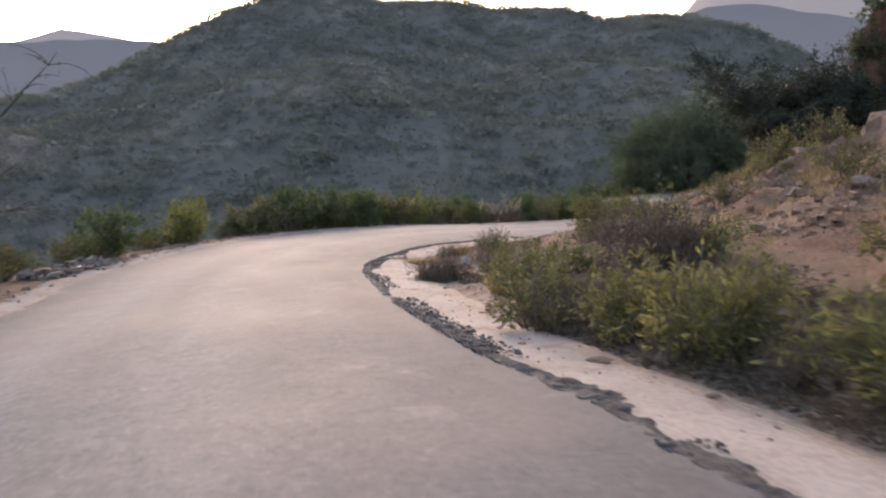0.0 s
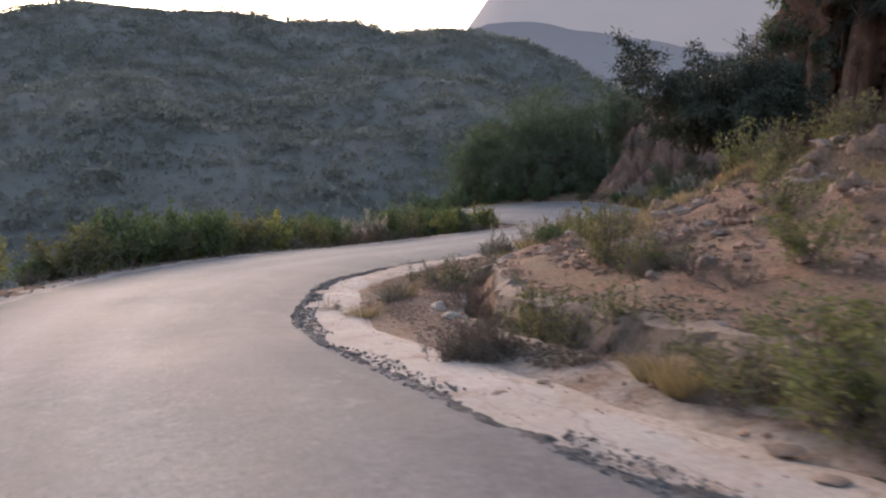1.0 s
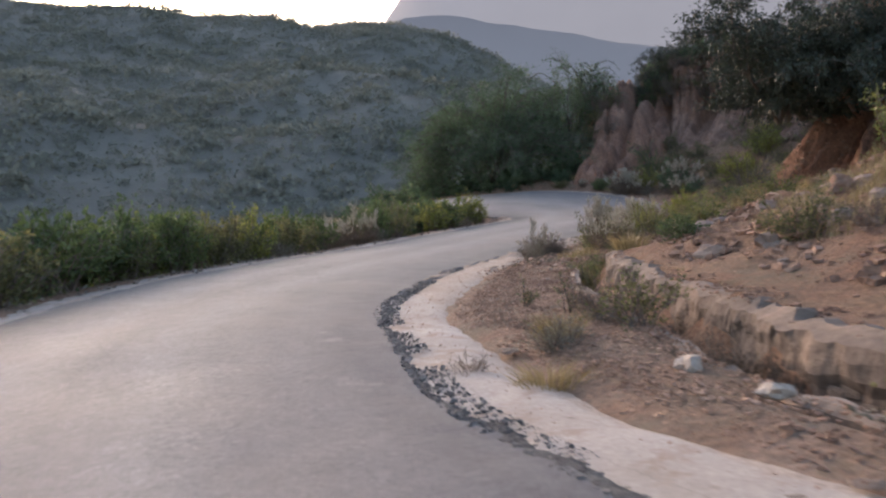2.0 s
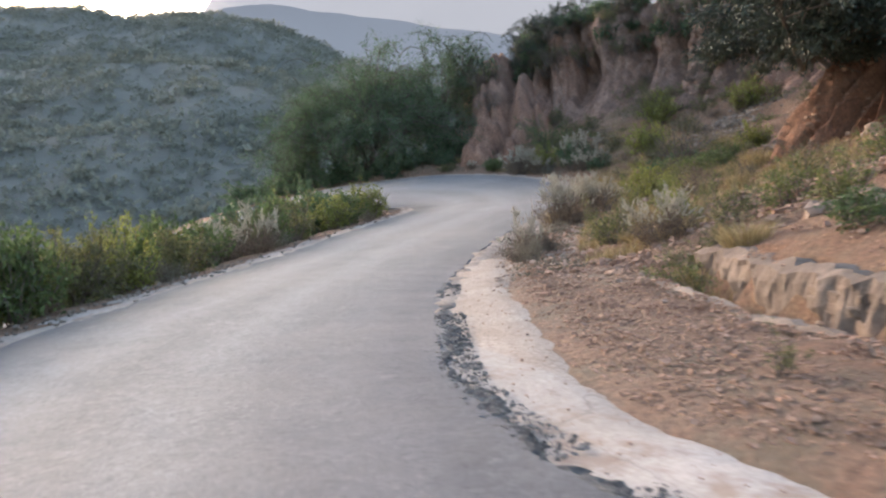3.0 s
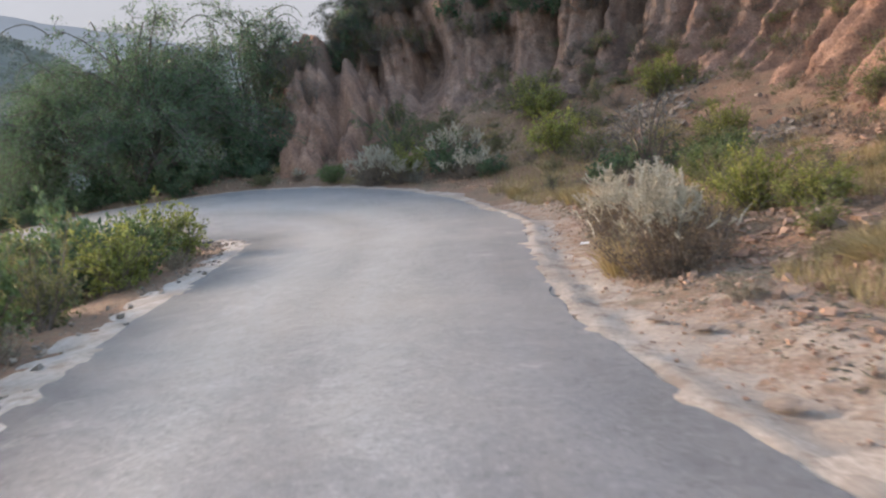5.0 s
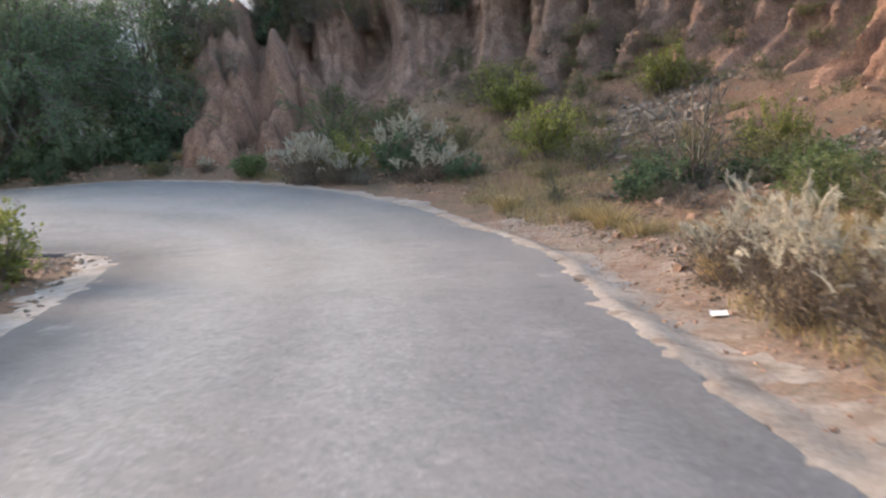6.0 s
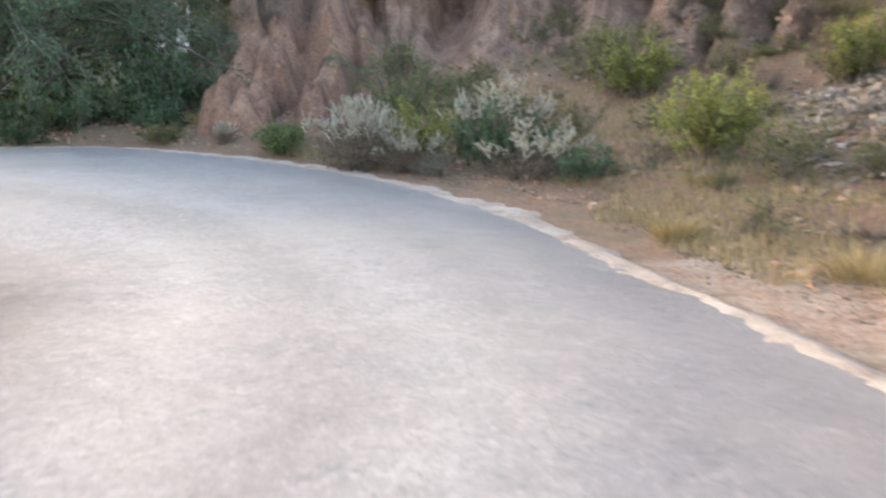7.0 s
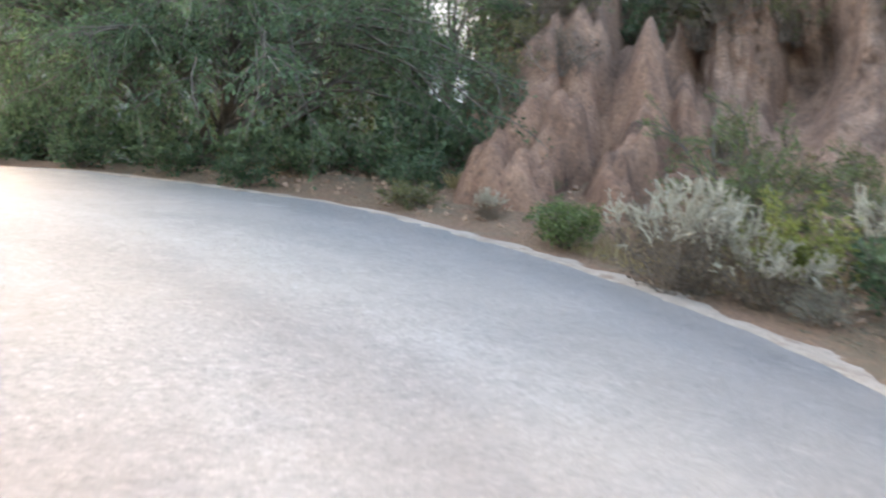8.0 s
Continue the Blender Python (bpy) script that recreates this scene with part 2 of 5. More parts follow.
def road_material():
    """Worn grey asphalt, dusty in the wheel paths, darker along both edges, with loose grit."""
    m, nt, bsdf = material("worn_asphalt")
    across = nt.nodes.new("ShaderNodeAttribute")
    across.attribute_name = "across"
    wobble = grain(nt, .5, 4, .6, None, "World")
    add = nt.nodes.new("ShaderNodeMath")
    add.operation = "MULTIPLY_ADD"
    nt.links.new(wobble, add.inputs[0])
    add.inputs[1].default_value = .16
    nt.links.new(across.outputs["Fac"], add.inputs[2])
    edge = (.070, .069, .072)
    mid = (.158, .150, .147)
    pale = (.218, .207, .201)
    lane = ramp(nt, add.outputs[0], [(.13, edge), (.24, mid), (.38, pale), (.52, (.172, .163, .159)), (.64, pale), (.80, mid), (.92, (.138, .133, .134)), (1.0, (.105, .102, .105))])
    patch = grain(nt, .5, 7, .7, None, "World")
    colour = mixed(nt, .28, lane, ramp(nt, patch, [(.3, (.30, .30, .31)), (.7, (.68, .67, .66))]), "OVERLAY")
    along_it = nt.nodes.new("ShaderNodeAttribute")
    along_it.attribute_name = "lengthwise"
    both = nt.nodes.new("ShaderNodeCombineXYZ")
    nt.links.new(across.outputs["Fac"], both.inputs[0])
    nt.links.new(along_it.outputs["Fac"], both.inputs[1])
    streak = nt.nodes.new("ShaderNodeTexNoise")
    streak.inputs["Scale"].default_value, streak.inputs["Detail"].default_value, streak.inputs["Roughness"].default_value = 9, 6, .65
    nt.links.new(both.outputs[0], streak.inputs["Vector"])
    colour = mixed(nt, .16, colour, ramp(nt, streak.outputs[0], [(.33, (.32, .32, .325)), (.67, (.67, .665, .66))]), "OVERLAY")
    coarse = grain(nt, 8, 4, .75, None, "World")
    colour = mixed(nt, .18, colour, ramp(nt, coarse, [(.35, (.3, .3, .3)), (.65, (.7, .7, .7))]), "OVERLAY")
    grit = grain(nt, 34, 5, .8, None, "World")
    colour = mixed(nt, .38, colour, ramp(nt, grit, [(.3, (.22, .22, .22)), (.7, (.78, .78, .78))]), "OVERLAY")
    stain = ramp(nt, grain(nt, 1.1, 6, .7, None, "World"), [(.60, (0, 0, 0)), (.68, (1, 1, 1))])
    colour = mixed(nt, mixed(nt, .4, (0, 0, 0), stain), colour, (.27, .255, .24))
    chips = ramp(nt, grain(nt, 19, 2, .5, None, "World"), [(.34, (.26, .26, .26)), (.42, (.5, .5, .5)), (.58, (.5, .5, .5)), (.66, (.78, .77, .75))])
    colour = mixed(nt, .42, colour, chips, "OVERLAY")
    worn = ramp(nt, grain(nt, 3.1, 6, .75, None, "World"), [(.38, (.36, .36, .365)), (.5, (.5, .5, .5)), (.62, (.64, .63, .62))])
    colour = mixed(nt, .3, colour, worn, "OVERLAY")
    dust = ramp(nt, grain(nt, .16, 5, .7, None, "World"), [(.45, (0, 0, 0)), (.7, (.7, .7, .7))])
    colour = mixed(nt, mixed(nt, .6, (0, 0, 0), dust), colour, (.26, .226, .197))
    nt.links.new(colour, bsdf.inputs["Base Color"])
    nt.links.new(ramp(nt, patch, [(.3, (.74, .74, .74)), (.7, (.90, .90, .90))]), bsdf.inputs["Roughness"])
    bsdf.inputs["Specular IOR Level"].default_value = .24
    bsdf.inputs["Sheen Weight"].default_value, bsdf.inputs["Sheen Roughness"].default_value = .12, .25
    nt.links.new(bump(nt, grit, .55, .012), bsdf.inputs["Normal"])
    return m


def cliff_material():
    """Red-brown eroded clay with paler crusts, darker weathered upper parts and vertical runs."""
    m, nt, bsdf = material("eroded_clay")
    runs = grain(nt, .9, 6, .65, (1, 1, .22), "World")
    broad = grain(nt, .16, 4, .6, None, "World")
    small = grain(nt, 9, 6, .75, None, "World")
    grey = ramp(nt, runs, [(.3, (.115, .066, .046)), (.47, (.240, .138, .094)), (.66, (.39, .238, .166))])
    red = ramp(nt, runs, [(.3, (.115, .052, .030)), (.47, (.245, .112, .062)), (.66, (.40, .198, .114))])
    iron = nt.nodes.new("ShaderNodeAttribute")
    iron.attribute_name = "iron"
    colour = mixed(nt, iron.outputs["Fac"], grey, red)
    colour = mixed(nt, ramp(nt, broad, [(.42, (0, 0, 0)), (.62, (.8, .8, .8))]), colour, mixed(nt, .4, colour, (.17, .125, .1)))
    colour = mixed(nt, .6, colour, ramp(nt, small, [(.3, (.22, .22, .22)), (.7, (.76, .76, .76))]), "OVERLAY")
    stony = ramp(nt, grain(nt, 14, 3, .6, None, "World"), [(.33, (.22, .22, .22)), (.42, (.5, .5, .5)), (.6, (.5, .5, .5)), (.68, (.78, .77, .75))])
    colour = mixed(nt, .8, colour, stony, "OVERLAY")
    nt.links.new(colour, bsdf.inputs["Base Color"])
    bsdf.inputs["Roughness"].default_value = .95
    chunk = grain(nt, 2.6, 8, .7, (1, 1, .35), "World")
    both = nt.nodes.new("ShaderNodeMath")
    both.operation = "MULTIPLY_ADD"
    nt.links.new(chunk, both.inputs[0])
    both.inputs[1].default_value = 1.6
    nt.links.new(small, both.inputs[2])
    nt.links.new(bump(nt, both.outputs[0], 1.0, .09), bsdf.inputs["Normal"])
    return m


def cement_material():
    """Pale dusty cement with thin cracks, brown stains and drifted soil."""
    m, nt, bsdf = material("dusty_cement")
    broad, small = grain(nt, .8, 5, .6, None, "World"), grain(nt, 24, 5, .7, None, "World")
    colour = ramp(nt, broad, [(.3, (.30, .25, .208)), (.7, (.43, .375, .33))])
    colour = mixed(nt, .45, colour, ramp(nt, small, [(.3, (.28, .28, .28)), (.7, (.72, .72, .72))]), "OVERLAY")
    stain = ramp(nt, grain(nt, 2.2, 5, .7, None, "World"), [(.52, (0, 0, 0)), (.64, (.7, .7, .7))])
    colour = mixed(nt, stain, colour, (.25, .165, .115))
    pits = ramp(nt, grain(nt, 7, 3, .6, None, "World"), [(.70, (0, 0, 0)), (.76, (.7, .7, .7))])
    colour = mixed(nt, pits, colour, (.15, .105, .08))
    cell = nt.nodes.new("ShaderNodeTexVoronoi")
    cell.feature = "DISTANCE_TO_EDGE"
    cell.inputs["Scale"].default_value = .38
    warp = nt.nodes.new("ShaderNodeTexNoise")
    warp.inputs["Scale"].default_value, warp.inputs["Detail"].default_value = 1.6, 4
    place = nt.nodes.new("ShaderNodeNewGeometry").outputs["Position"]
    nt.links.new(place, warp.inputs["Vector"])
    nt.links.new(mixed(nt, .4, place, warp.outputs[1]), cell.inputs["Vector"])
    crack = ramp(nt, cell.outputs["Distance"], [(.0006, (.4, .4, .4)), (.0024, (0, 0, 0))])
    colour = mixed(nt, crack, colour, (.07, .055, .045))
    beyond = nt.nodes.new("ShaderNodeAttribute")
    beyond.attribute_name = "beyond"
    wander = nt.nodes.new("ShaderNodeMath")
    wander.operation = "MULTIPLY_ADD"
    nt.links.new(grain(nt, 1.3, 6, .7, None, "World"), wander.inputs[0])
    wander.inputs[1].default_value = .3
    nt.links.new(beyond.outputs["Fac"], wander.inputs[2])
    seam = ramp(nt, wander.outputs[0], [(.418, (0, 0, 0)), (.422, (.22, .22, .22)), (.430, (.22, .22, .22)), (.434, (0, 0, 0))])
    colour = mixed(nt, seam, colour, (.06, .048, .04))
    soil = ramp(nt, wander.outputs[0], [(.92, (0, 0, 0)), (1.14, (.92, .92, .92))])
    colour = mixed(nt, soil, colour, mixed(nt, .8, ramp(nt, broad, [(.35, (.30, .225, .17)), (.65, (.40, .325, .26))]), ramp(nt, small, [(.3, (.22, .22, .22)), (.7, (.76, .76, .76))]), "OVERLAY"))
    smudge = ramp(nt, grain(nt, 3.7, 3, .55, (1, .45, 1), "World"), [(.65, (0, 0, 0)), (.69, (.5, .5, .5))])
    colour = mixed(nt, smudge, colour, (.20, .15, .115))
    nt.links.new(colour, bsdf.inputs["Base Color"])
    bsdf.inputs["Roughness"].default_value = .9
    nt.links.new(bump(nt, small, .4, .012), bsdf.inputs["Normal"])
    return m


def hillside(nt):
    """Dry slope between trees, haze lifted into its base colour: broad patches, finer clumps."""
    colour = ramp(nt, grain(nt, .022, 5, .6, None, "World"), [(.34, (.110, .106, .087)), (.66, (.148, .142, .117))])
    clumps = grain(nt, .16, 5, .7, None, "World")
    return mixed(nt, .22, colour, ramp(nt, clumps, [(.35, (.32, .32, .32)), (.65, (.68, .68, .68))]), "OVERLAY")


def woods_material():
    """Grey-green crowns of dry woodland, base colour lightened to stand for haze."""
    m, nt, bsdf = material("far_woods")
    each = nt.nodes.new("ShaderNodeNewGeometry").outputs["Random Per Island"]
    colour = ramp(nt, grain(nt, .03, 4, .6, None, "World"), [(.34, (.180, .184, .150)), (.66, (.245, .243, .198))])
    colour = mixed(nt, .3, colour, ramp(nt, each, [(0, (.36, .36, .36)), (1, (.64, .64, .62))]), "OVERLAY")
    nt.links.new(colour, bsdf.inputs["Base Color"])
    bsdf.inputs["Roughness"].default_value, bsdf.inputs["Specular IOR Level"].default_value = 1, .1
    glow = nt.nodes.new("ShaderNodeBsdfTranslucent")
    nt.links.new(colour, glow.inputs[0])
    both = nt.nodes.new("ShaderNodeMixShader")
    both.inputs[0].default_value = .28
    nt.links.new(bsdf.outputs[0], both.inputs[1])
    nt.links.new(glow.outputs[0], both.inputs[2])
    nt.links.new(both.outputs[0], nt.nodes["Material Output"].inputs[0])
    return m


EARTH, ASPHALT, CLAY = ground_material(), road_material(), cliff_material()
CEMENT = cement_material()
VERGE = surface("pale_verge", (.23, .19, .155), (.37, .32, .275), 1.2, 14, .95, .6, .03, spots=(3.0, .58, (.22, .17, .13)))
STONE = surface("field_stone", (.20, .135, .10), (.34, .25, .19), 2.0, 14, .9, .5, .02, where="Object")
RED_STONE = surface("red_stone", (.15, .088, .06), (.29, .18, .125), 2.2, 12, .95, .8, .04, where="Object")
PALE_STONE = surface("pale_stone", (.33, .265, .21), (.47, .39, .32), 2.0, 14, .9, .5, .02, where="Object")
LIP = surface("worn_lip", (.15, .105, .075), (.27, .205, .155), 1.1, 18, .9, .5, .02, spots=(3.0, .56, (.16, .115, .085)))
CRUMB = surface("tar_crumb", (.05, .047, .046), (.18, .165, .152), 3, 20, .85, .5, .02, island=True)
GRAVEL = surface("loose_gravel", (.225, .128, .085), (.375, .242, .165), 1.0, 20, .92, .4, .01, island=True)
RUBBLE = surface("grey_rubble", (.15, .115, .088), (.28, .225, .178), 1.0, 16, .92, .4, .01, island=True)
PAPER = surface("scrap_paper", (.70, .69, .66), (.80, .79, .76), 4, 30, .8, .2, .003, where="Object")
WALLING = surface("drain_masonry", (.12, .086, .064), (.235, .17, .125), 1.3, 10, .95, .7, .03)
BARK = surface("grey_bark", (.07, .055, .045), (.16, .13, .10), 3, 20, .9, .6, .01, where="Object")
TWIG = surface("dry_twig", (.09, .065, .05), (.22, .17, .135), 6, 30, .9, .3, .005, where="Object")
GREEN = leafy("green_leaf", (.05, .075, .024), (.155, .195, .07), .36)
YELLOW = leafy("yellow_green_leaf", (.085, .10, .032), (.225, .23, .082), .42)
DARK = leafy("dark_green_leaf", (.046, .077, .042), (.132, .186, .096), .48)
# leaf colour darkened to stand for crowns seen against the light
BACKLIT = leafy("backlit_leaf", (.020, .027, .018), (.055, .066, .040), .1)
BRIGHT = leafy("bright_weed_leaf", (.105, .108, .040), (.28, .26, .105), .45)
LIME = leafy("lime_leaf", (.13, .14, .035), (.30, .31, .09), .5)
OLIVE = leafy("olive_leaf", (.08, .08, .034), (.215, .20, .088), .42)
SILVER = leafy("silver_spike", (.30, .26, .21), (.58, .52, .44), .35)
GREYLEAF = leafy("grey_green_leaf", (.15, .135, .095), (.32, .29, .22), .3)
DUSK = leafy("withered_leaf", (.09, .07, .05), (.20, .17, .12), .25)
STRAW = leafy("straw", (.22, .158, .072), (.42, .315, .165), .3)
BROWN = leafy("dead_brown_leaf", (.075, .053, .038), (.18, .13, .094), .25)
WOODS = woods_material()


# ---- builders ----
def mesh(name, verts, faces, mat, parent=None, label="", smooth=False, kind=""):
    me = bpy.data.meshes.new(name)
    me.from_pydata([tuple(v) for v in np.asarray(verts, float).tolist()], [], [tuple(f) for f in (faces.tolist() if isinstance(faces, np.ndarray) else faces)])
    me.materials.append(mat)
    if smooth:
        me.shade_smooth()
    ob = new(name, me)
    ob.parent = parent
    return tagged(ob, label, kind=kind)


def sheet(shape):
    """Quads of a grid of that many rows and columns."""
    n = np.arange(shape[0] * shape[1]).reshape(shape)
    return np.stack([n[:-1, :-1], n[1:, :-1], n[1:, 1:], n[:-1, 1:]], -1).reshape(-1, 4)


def slab(p, thick, out):
    """A strip of rows and columns of points with skirts along both rims; the rims stay crisp."""
    n, m = p.shape[:2]
    low = np.array([0, 0, thick])
    first = np.stack([p[:, 0] - low - out, p[:, 0]], 1)
    last = np.stack([p[:, -1], p[:, -1] - low + out], 1)
    f = np.vstack([sheet((n, m)), sheet((n, 2)) + n * m, sheet((n, 2)) + n * m + 2 * n])
    return np.vstack([p.reshape(-1, 3), first.reshape(-1, 3), last.reshape(-1, 3)]), f


def unit(v):
    return v / (np.linalg.norm(v, axis=-1, keepdims=True) + 1e-9)


def leaf_mesh(at, way, length, width, rng, fold=.25):
    """Folded diamonds: a leaf at each place, growing along way."""
    n = len(at)
    way = unit(way)
    side = unit(np.cross(way, rng.normal(size=(n, 3))))
    norm = np.cross(side, way)
    ln, wd = (length * rng.uniform(.6, 1.3, n))[:, None], (width * rng.uniform(.6, 1.3, n))[:, None]
    mid = at + way * ln * .5
    v = np.stack([at, mid + side * wd * .5 + norm * wd * fold, at + way * ln, mid - side * wd * .5 + norm * wd * fold], 1).reshape(-1, 3)
    b = np.arange(n)[:, None] * 4
    f = np.concatenate([b + [0, 1, 2], b + [0, 2, 3]], 1).reshape(-1, 3)
    return v, f


def tubes(lines, sides=4):
    """Tapered tubes along polylines, each given as points and radii, joined."""
    vs, fs, base = [], [], 0
    ring = np.linspace(0, 2 * np.pi, sides, endpoint=False)
    for pts, radii in lines:
        pts = np.asarray(pts, float)
        d = unit(np.gradient(pts, axis=0))
        ref = np.where(np.abs(d[:, 2:3]) > .9, [[1.0, 0, 0]], [[0, 0, 1.0]])
        a = unit(np.cross(d, ref))
        b = np.cross(d, a)
        r = np.asarray(radii, float)[:, None, None]
        v = pts[:, None] + r * (np.cos(ring)[None, :, None] * a[:, None] + np.sin(ring)[None, :, None] * b[:, None])
        vs.append(v.reshape(-1, 3))
        k = np.arange(len(pts) - 1)[:, None] * sides + base
        s = np.arange(sides)[None]
        t = (s + 1) % sides
        fs.append(np.stack([k + s, k + t, k + sides + t, k + sides + s], -1).reshape(-1, 4))
        base += len(pts) * sides
    return np.vstack(vs), np.vstack(fs)


def stem(rng, start, way, length, bend=.3, droop=0.0, n=5):
    """A bending shoot of n points."""
    way, pts = unit(np.asarray(way, float)), [np.asarray(start, float)]
    for k in range(n - 1):
        way = unit(way + rng.normal(size=3) * bend / n + np.array([0, 0, -droop / n]))
        pts.append(pts[-1] + way * length / (n - 1))
    return np.array(pts)


def along(lines, rng, count, low=.3):
    """Random places on the outer part of shoots, and the shoots' directions there."""
    pick = rng.integers(0, len(lines), count)
    out, way = np.empty((count, 3)), np.empty((count, 3))
    for k, i in enumerate(pick):
        p = lines[i]
        u = rng.uniform(low, 1) * (len(p) - 1)
        j = min(int(u), len(p) - 2)
        out[k], way[k] = p[j] + (p[j + 1] - p[j]) * (u - j), p[j + 1] - p[j]
    return out, unit(way)


def shrub(name, label, seed, radius, height, shoots, forks, leaves, leaf, width, mat, wood=TWIG, spread=1.0, low=.35, droop=.1, category="bush", out=.7, base=.12):
    """A shrub: shoots from the ground that fork, with leaves on the outer parts."""
    rng = np.random.default_rng(seed)
    thing = tagged(new(name), label, category)
    mains, twigs = [], []
    for _ in range(shoots):
        a, q = rng.uniform(0, 2 * np.pi), np.sqrt(rng.uniform(0, 1)) * spread
        way = np.array([np.cos(a) * radius * q, np.sin(a) * radius * q, height * rng.uniform(.75, 1.05) * np.sqrt(max(.05, 1 - .75 * (q / max(spread, 1)) ** 2))])
        mains.append(stem(rng, rng.normal(size=3) * [base, base, 0], way, np.linalg.norm(way), .5, droop, 6))
        for _ in range(forks):
            k = rng.integers(1, 5)
            p, d = mains[-1][k], unit(mains[-1][k + 1 if k < 5 else k] - mains[-1][k - 1])
            twigs.append(stem(rng, p, d + rng.normal(size=3) * .55, np.linalg.norm(way) * rng.uniform(.25, .5), .7, droop * 1.5, 3))
    thick = height * .011 + .003
    v, f = tubes([(p, np.linspace(thick, thick * .3, len(p))) for p in mains] + [(p, np.linspace(thick * .45, thick * .2, len(p))) for p in twigs], 3)
    v[:, 2] = np.maximum(v[:, 2], -.06)
    mesh("branchwork", v, f, wood, thing, kind="stuff")
    if leaves:
        at, way = along(mains + twigs, rng, leaves, low)
        at[:, 2] = np.maximum(at[:, 2], .02)
        v, f = leaf_mesh(at + rng.normal(size=at.shape) * leaf * .5, way + rng.normal(size=at.shape) * out, leaf, width, rng)
        mesh("foliage", v, f, mat, thing, kind="stuff")
    return thing


def spiky(name, label, seed, radius, height, shoots, mat=SILVER, leaves=500):
    """A bush of upright woolly flower spikes over small grey leaves."""
    rng = np.random.default_rng(seed)
    thing = tagged(new(name), label, "bush")
    mains, spikes = [], []
    for _ in range(shoots):
        a, q = rng.uniform(0, 2 * np.pi), np.sqrt(rng.uniform(0, 1))
        way = np.array([np.cos(a) * radius * q, np.sin(a) * radius * q, height * rng.uniform(.55, 1.1) * np.sqrt(1 - .85 * q * q)])
        mains.append(stem(rng, rng.normal(size=3) * [.06, .06, 0] + [np.cos(a) * radius * q * .55, np.sin(a) * radius * q * .55, 0], way, np.linalg.norm(way), .4, 0, 6))
        for _ in range(11 if rng.uniform() < .7 else 1):
            k = rng.integers(3, 6)
            if mains[-1][k][2] < height * rng.uniform(.42, .72):
                continue
            d = unit(mains[-1][k] - mains[-1][k - 1])
            s = stem(rng, mains[-1][k] + rng.normal(size=3) * .03, d + rng.normal(size=3) * .5 + [0, 0, .3], rng.uniform(.12, .32) * height, .9, 0, 4)
            spikes.append((s, np.array([.5, 1.0, .9, .3]) * rng.uniform(.008, .015)))
    v, f = tubes([(p, np.linspace(.009, .003, len(p))) for p in mains], 3)
    mesh("branchwork", v, f, TWIG, thing, kind="stuff")
    v, f = tubes(spikes, 3)
    mesh("flower_head", v, f, mat, thing, kind="stuff")
    at, way = along([s for s, _ in spikes], rng, leaves * 7, 0)
    v, f = leaf_mesh(at + rng.normal(size=at.shape) * .008, way + rng.normal(size=at.shape) * .7, .045, .013, rng)
    mesh("wool", v, f, mat, thing, kind="stuff")
    at, way = along(mains, rng, leaves * 5, 0)
    at, way = at[at[:, 2] < height * .72], way[at[:, 2] < height * .72]
    v, f = leaf_mesh(at + rng.normal(size=at.shape) * [.07, .07, .03], way + rng.normal(size=at.shape) * .9, .06, .026, rng)
    mesh("foliage", v, f, BROWN, thing, kind="stuff")
    return thing


def tuft(name, label, seed, radius, height, blades, mat=STRAW, bend=.6):
    """A tuft of dry grass."""
    rng = np.random.default_rng(seed)
    thing = tagged(new(name), label, "grass")
    n = blades
    a, q = rng.uniform(0, 2 * np.pi, n), np.sqrt(rng.uniform(0, 1, n))
    p0 = np.stack([np.cos(a) * q * radius * .5, np.sin(a) * q * radius * .5, np.zeros(n) - .02], 1)
    way = np.stack([np.cos(a) * q * bend, np.sin(a) * q * bend, np.ones(n)], 1) + rng.normal(size=(n, 3)) * .15
    h = height * rng.uniform(.5, 1.1, n)[:, None]
    p1 = p0 + unit(way) * h * .6
    p2 = p1 + unit(way + np.stack([np.cos(a), np.sin(a), -.3 * np.ones(n)], 1) * bend) * h * .45
    side = unit(np.cross(way, rng.normal(size=(n, 3)))) * .006
    v = np.stack([p0 - side, p0 + side, p1 - side * .8, p1 + side * .8, p2], 1).reshape(-1, 3)
    b = np.arange(n)[:, None] * 5
    f = np.concatenate([b + [0, 1, 3], b + [0, 3, 2], b + [2, 3, 4]], 1).reshape(-1, 3)
    mesh("clump", v, f, mat, thing)
    return thing


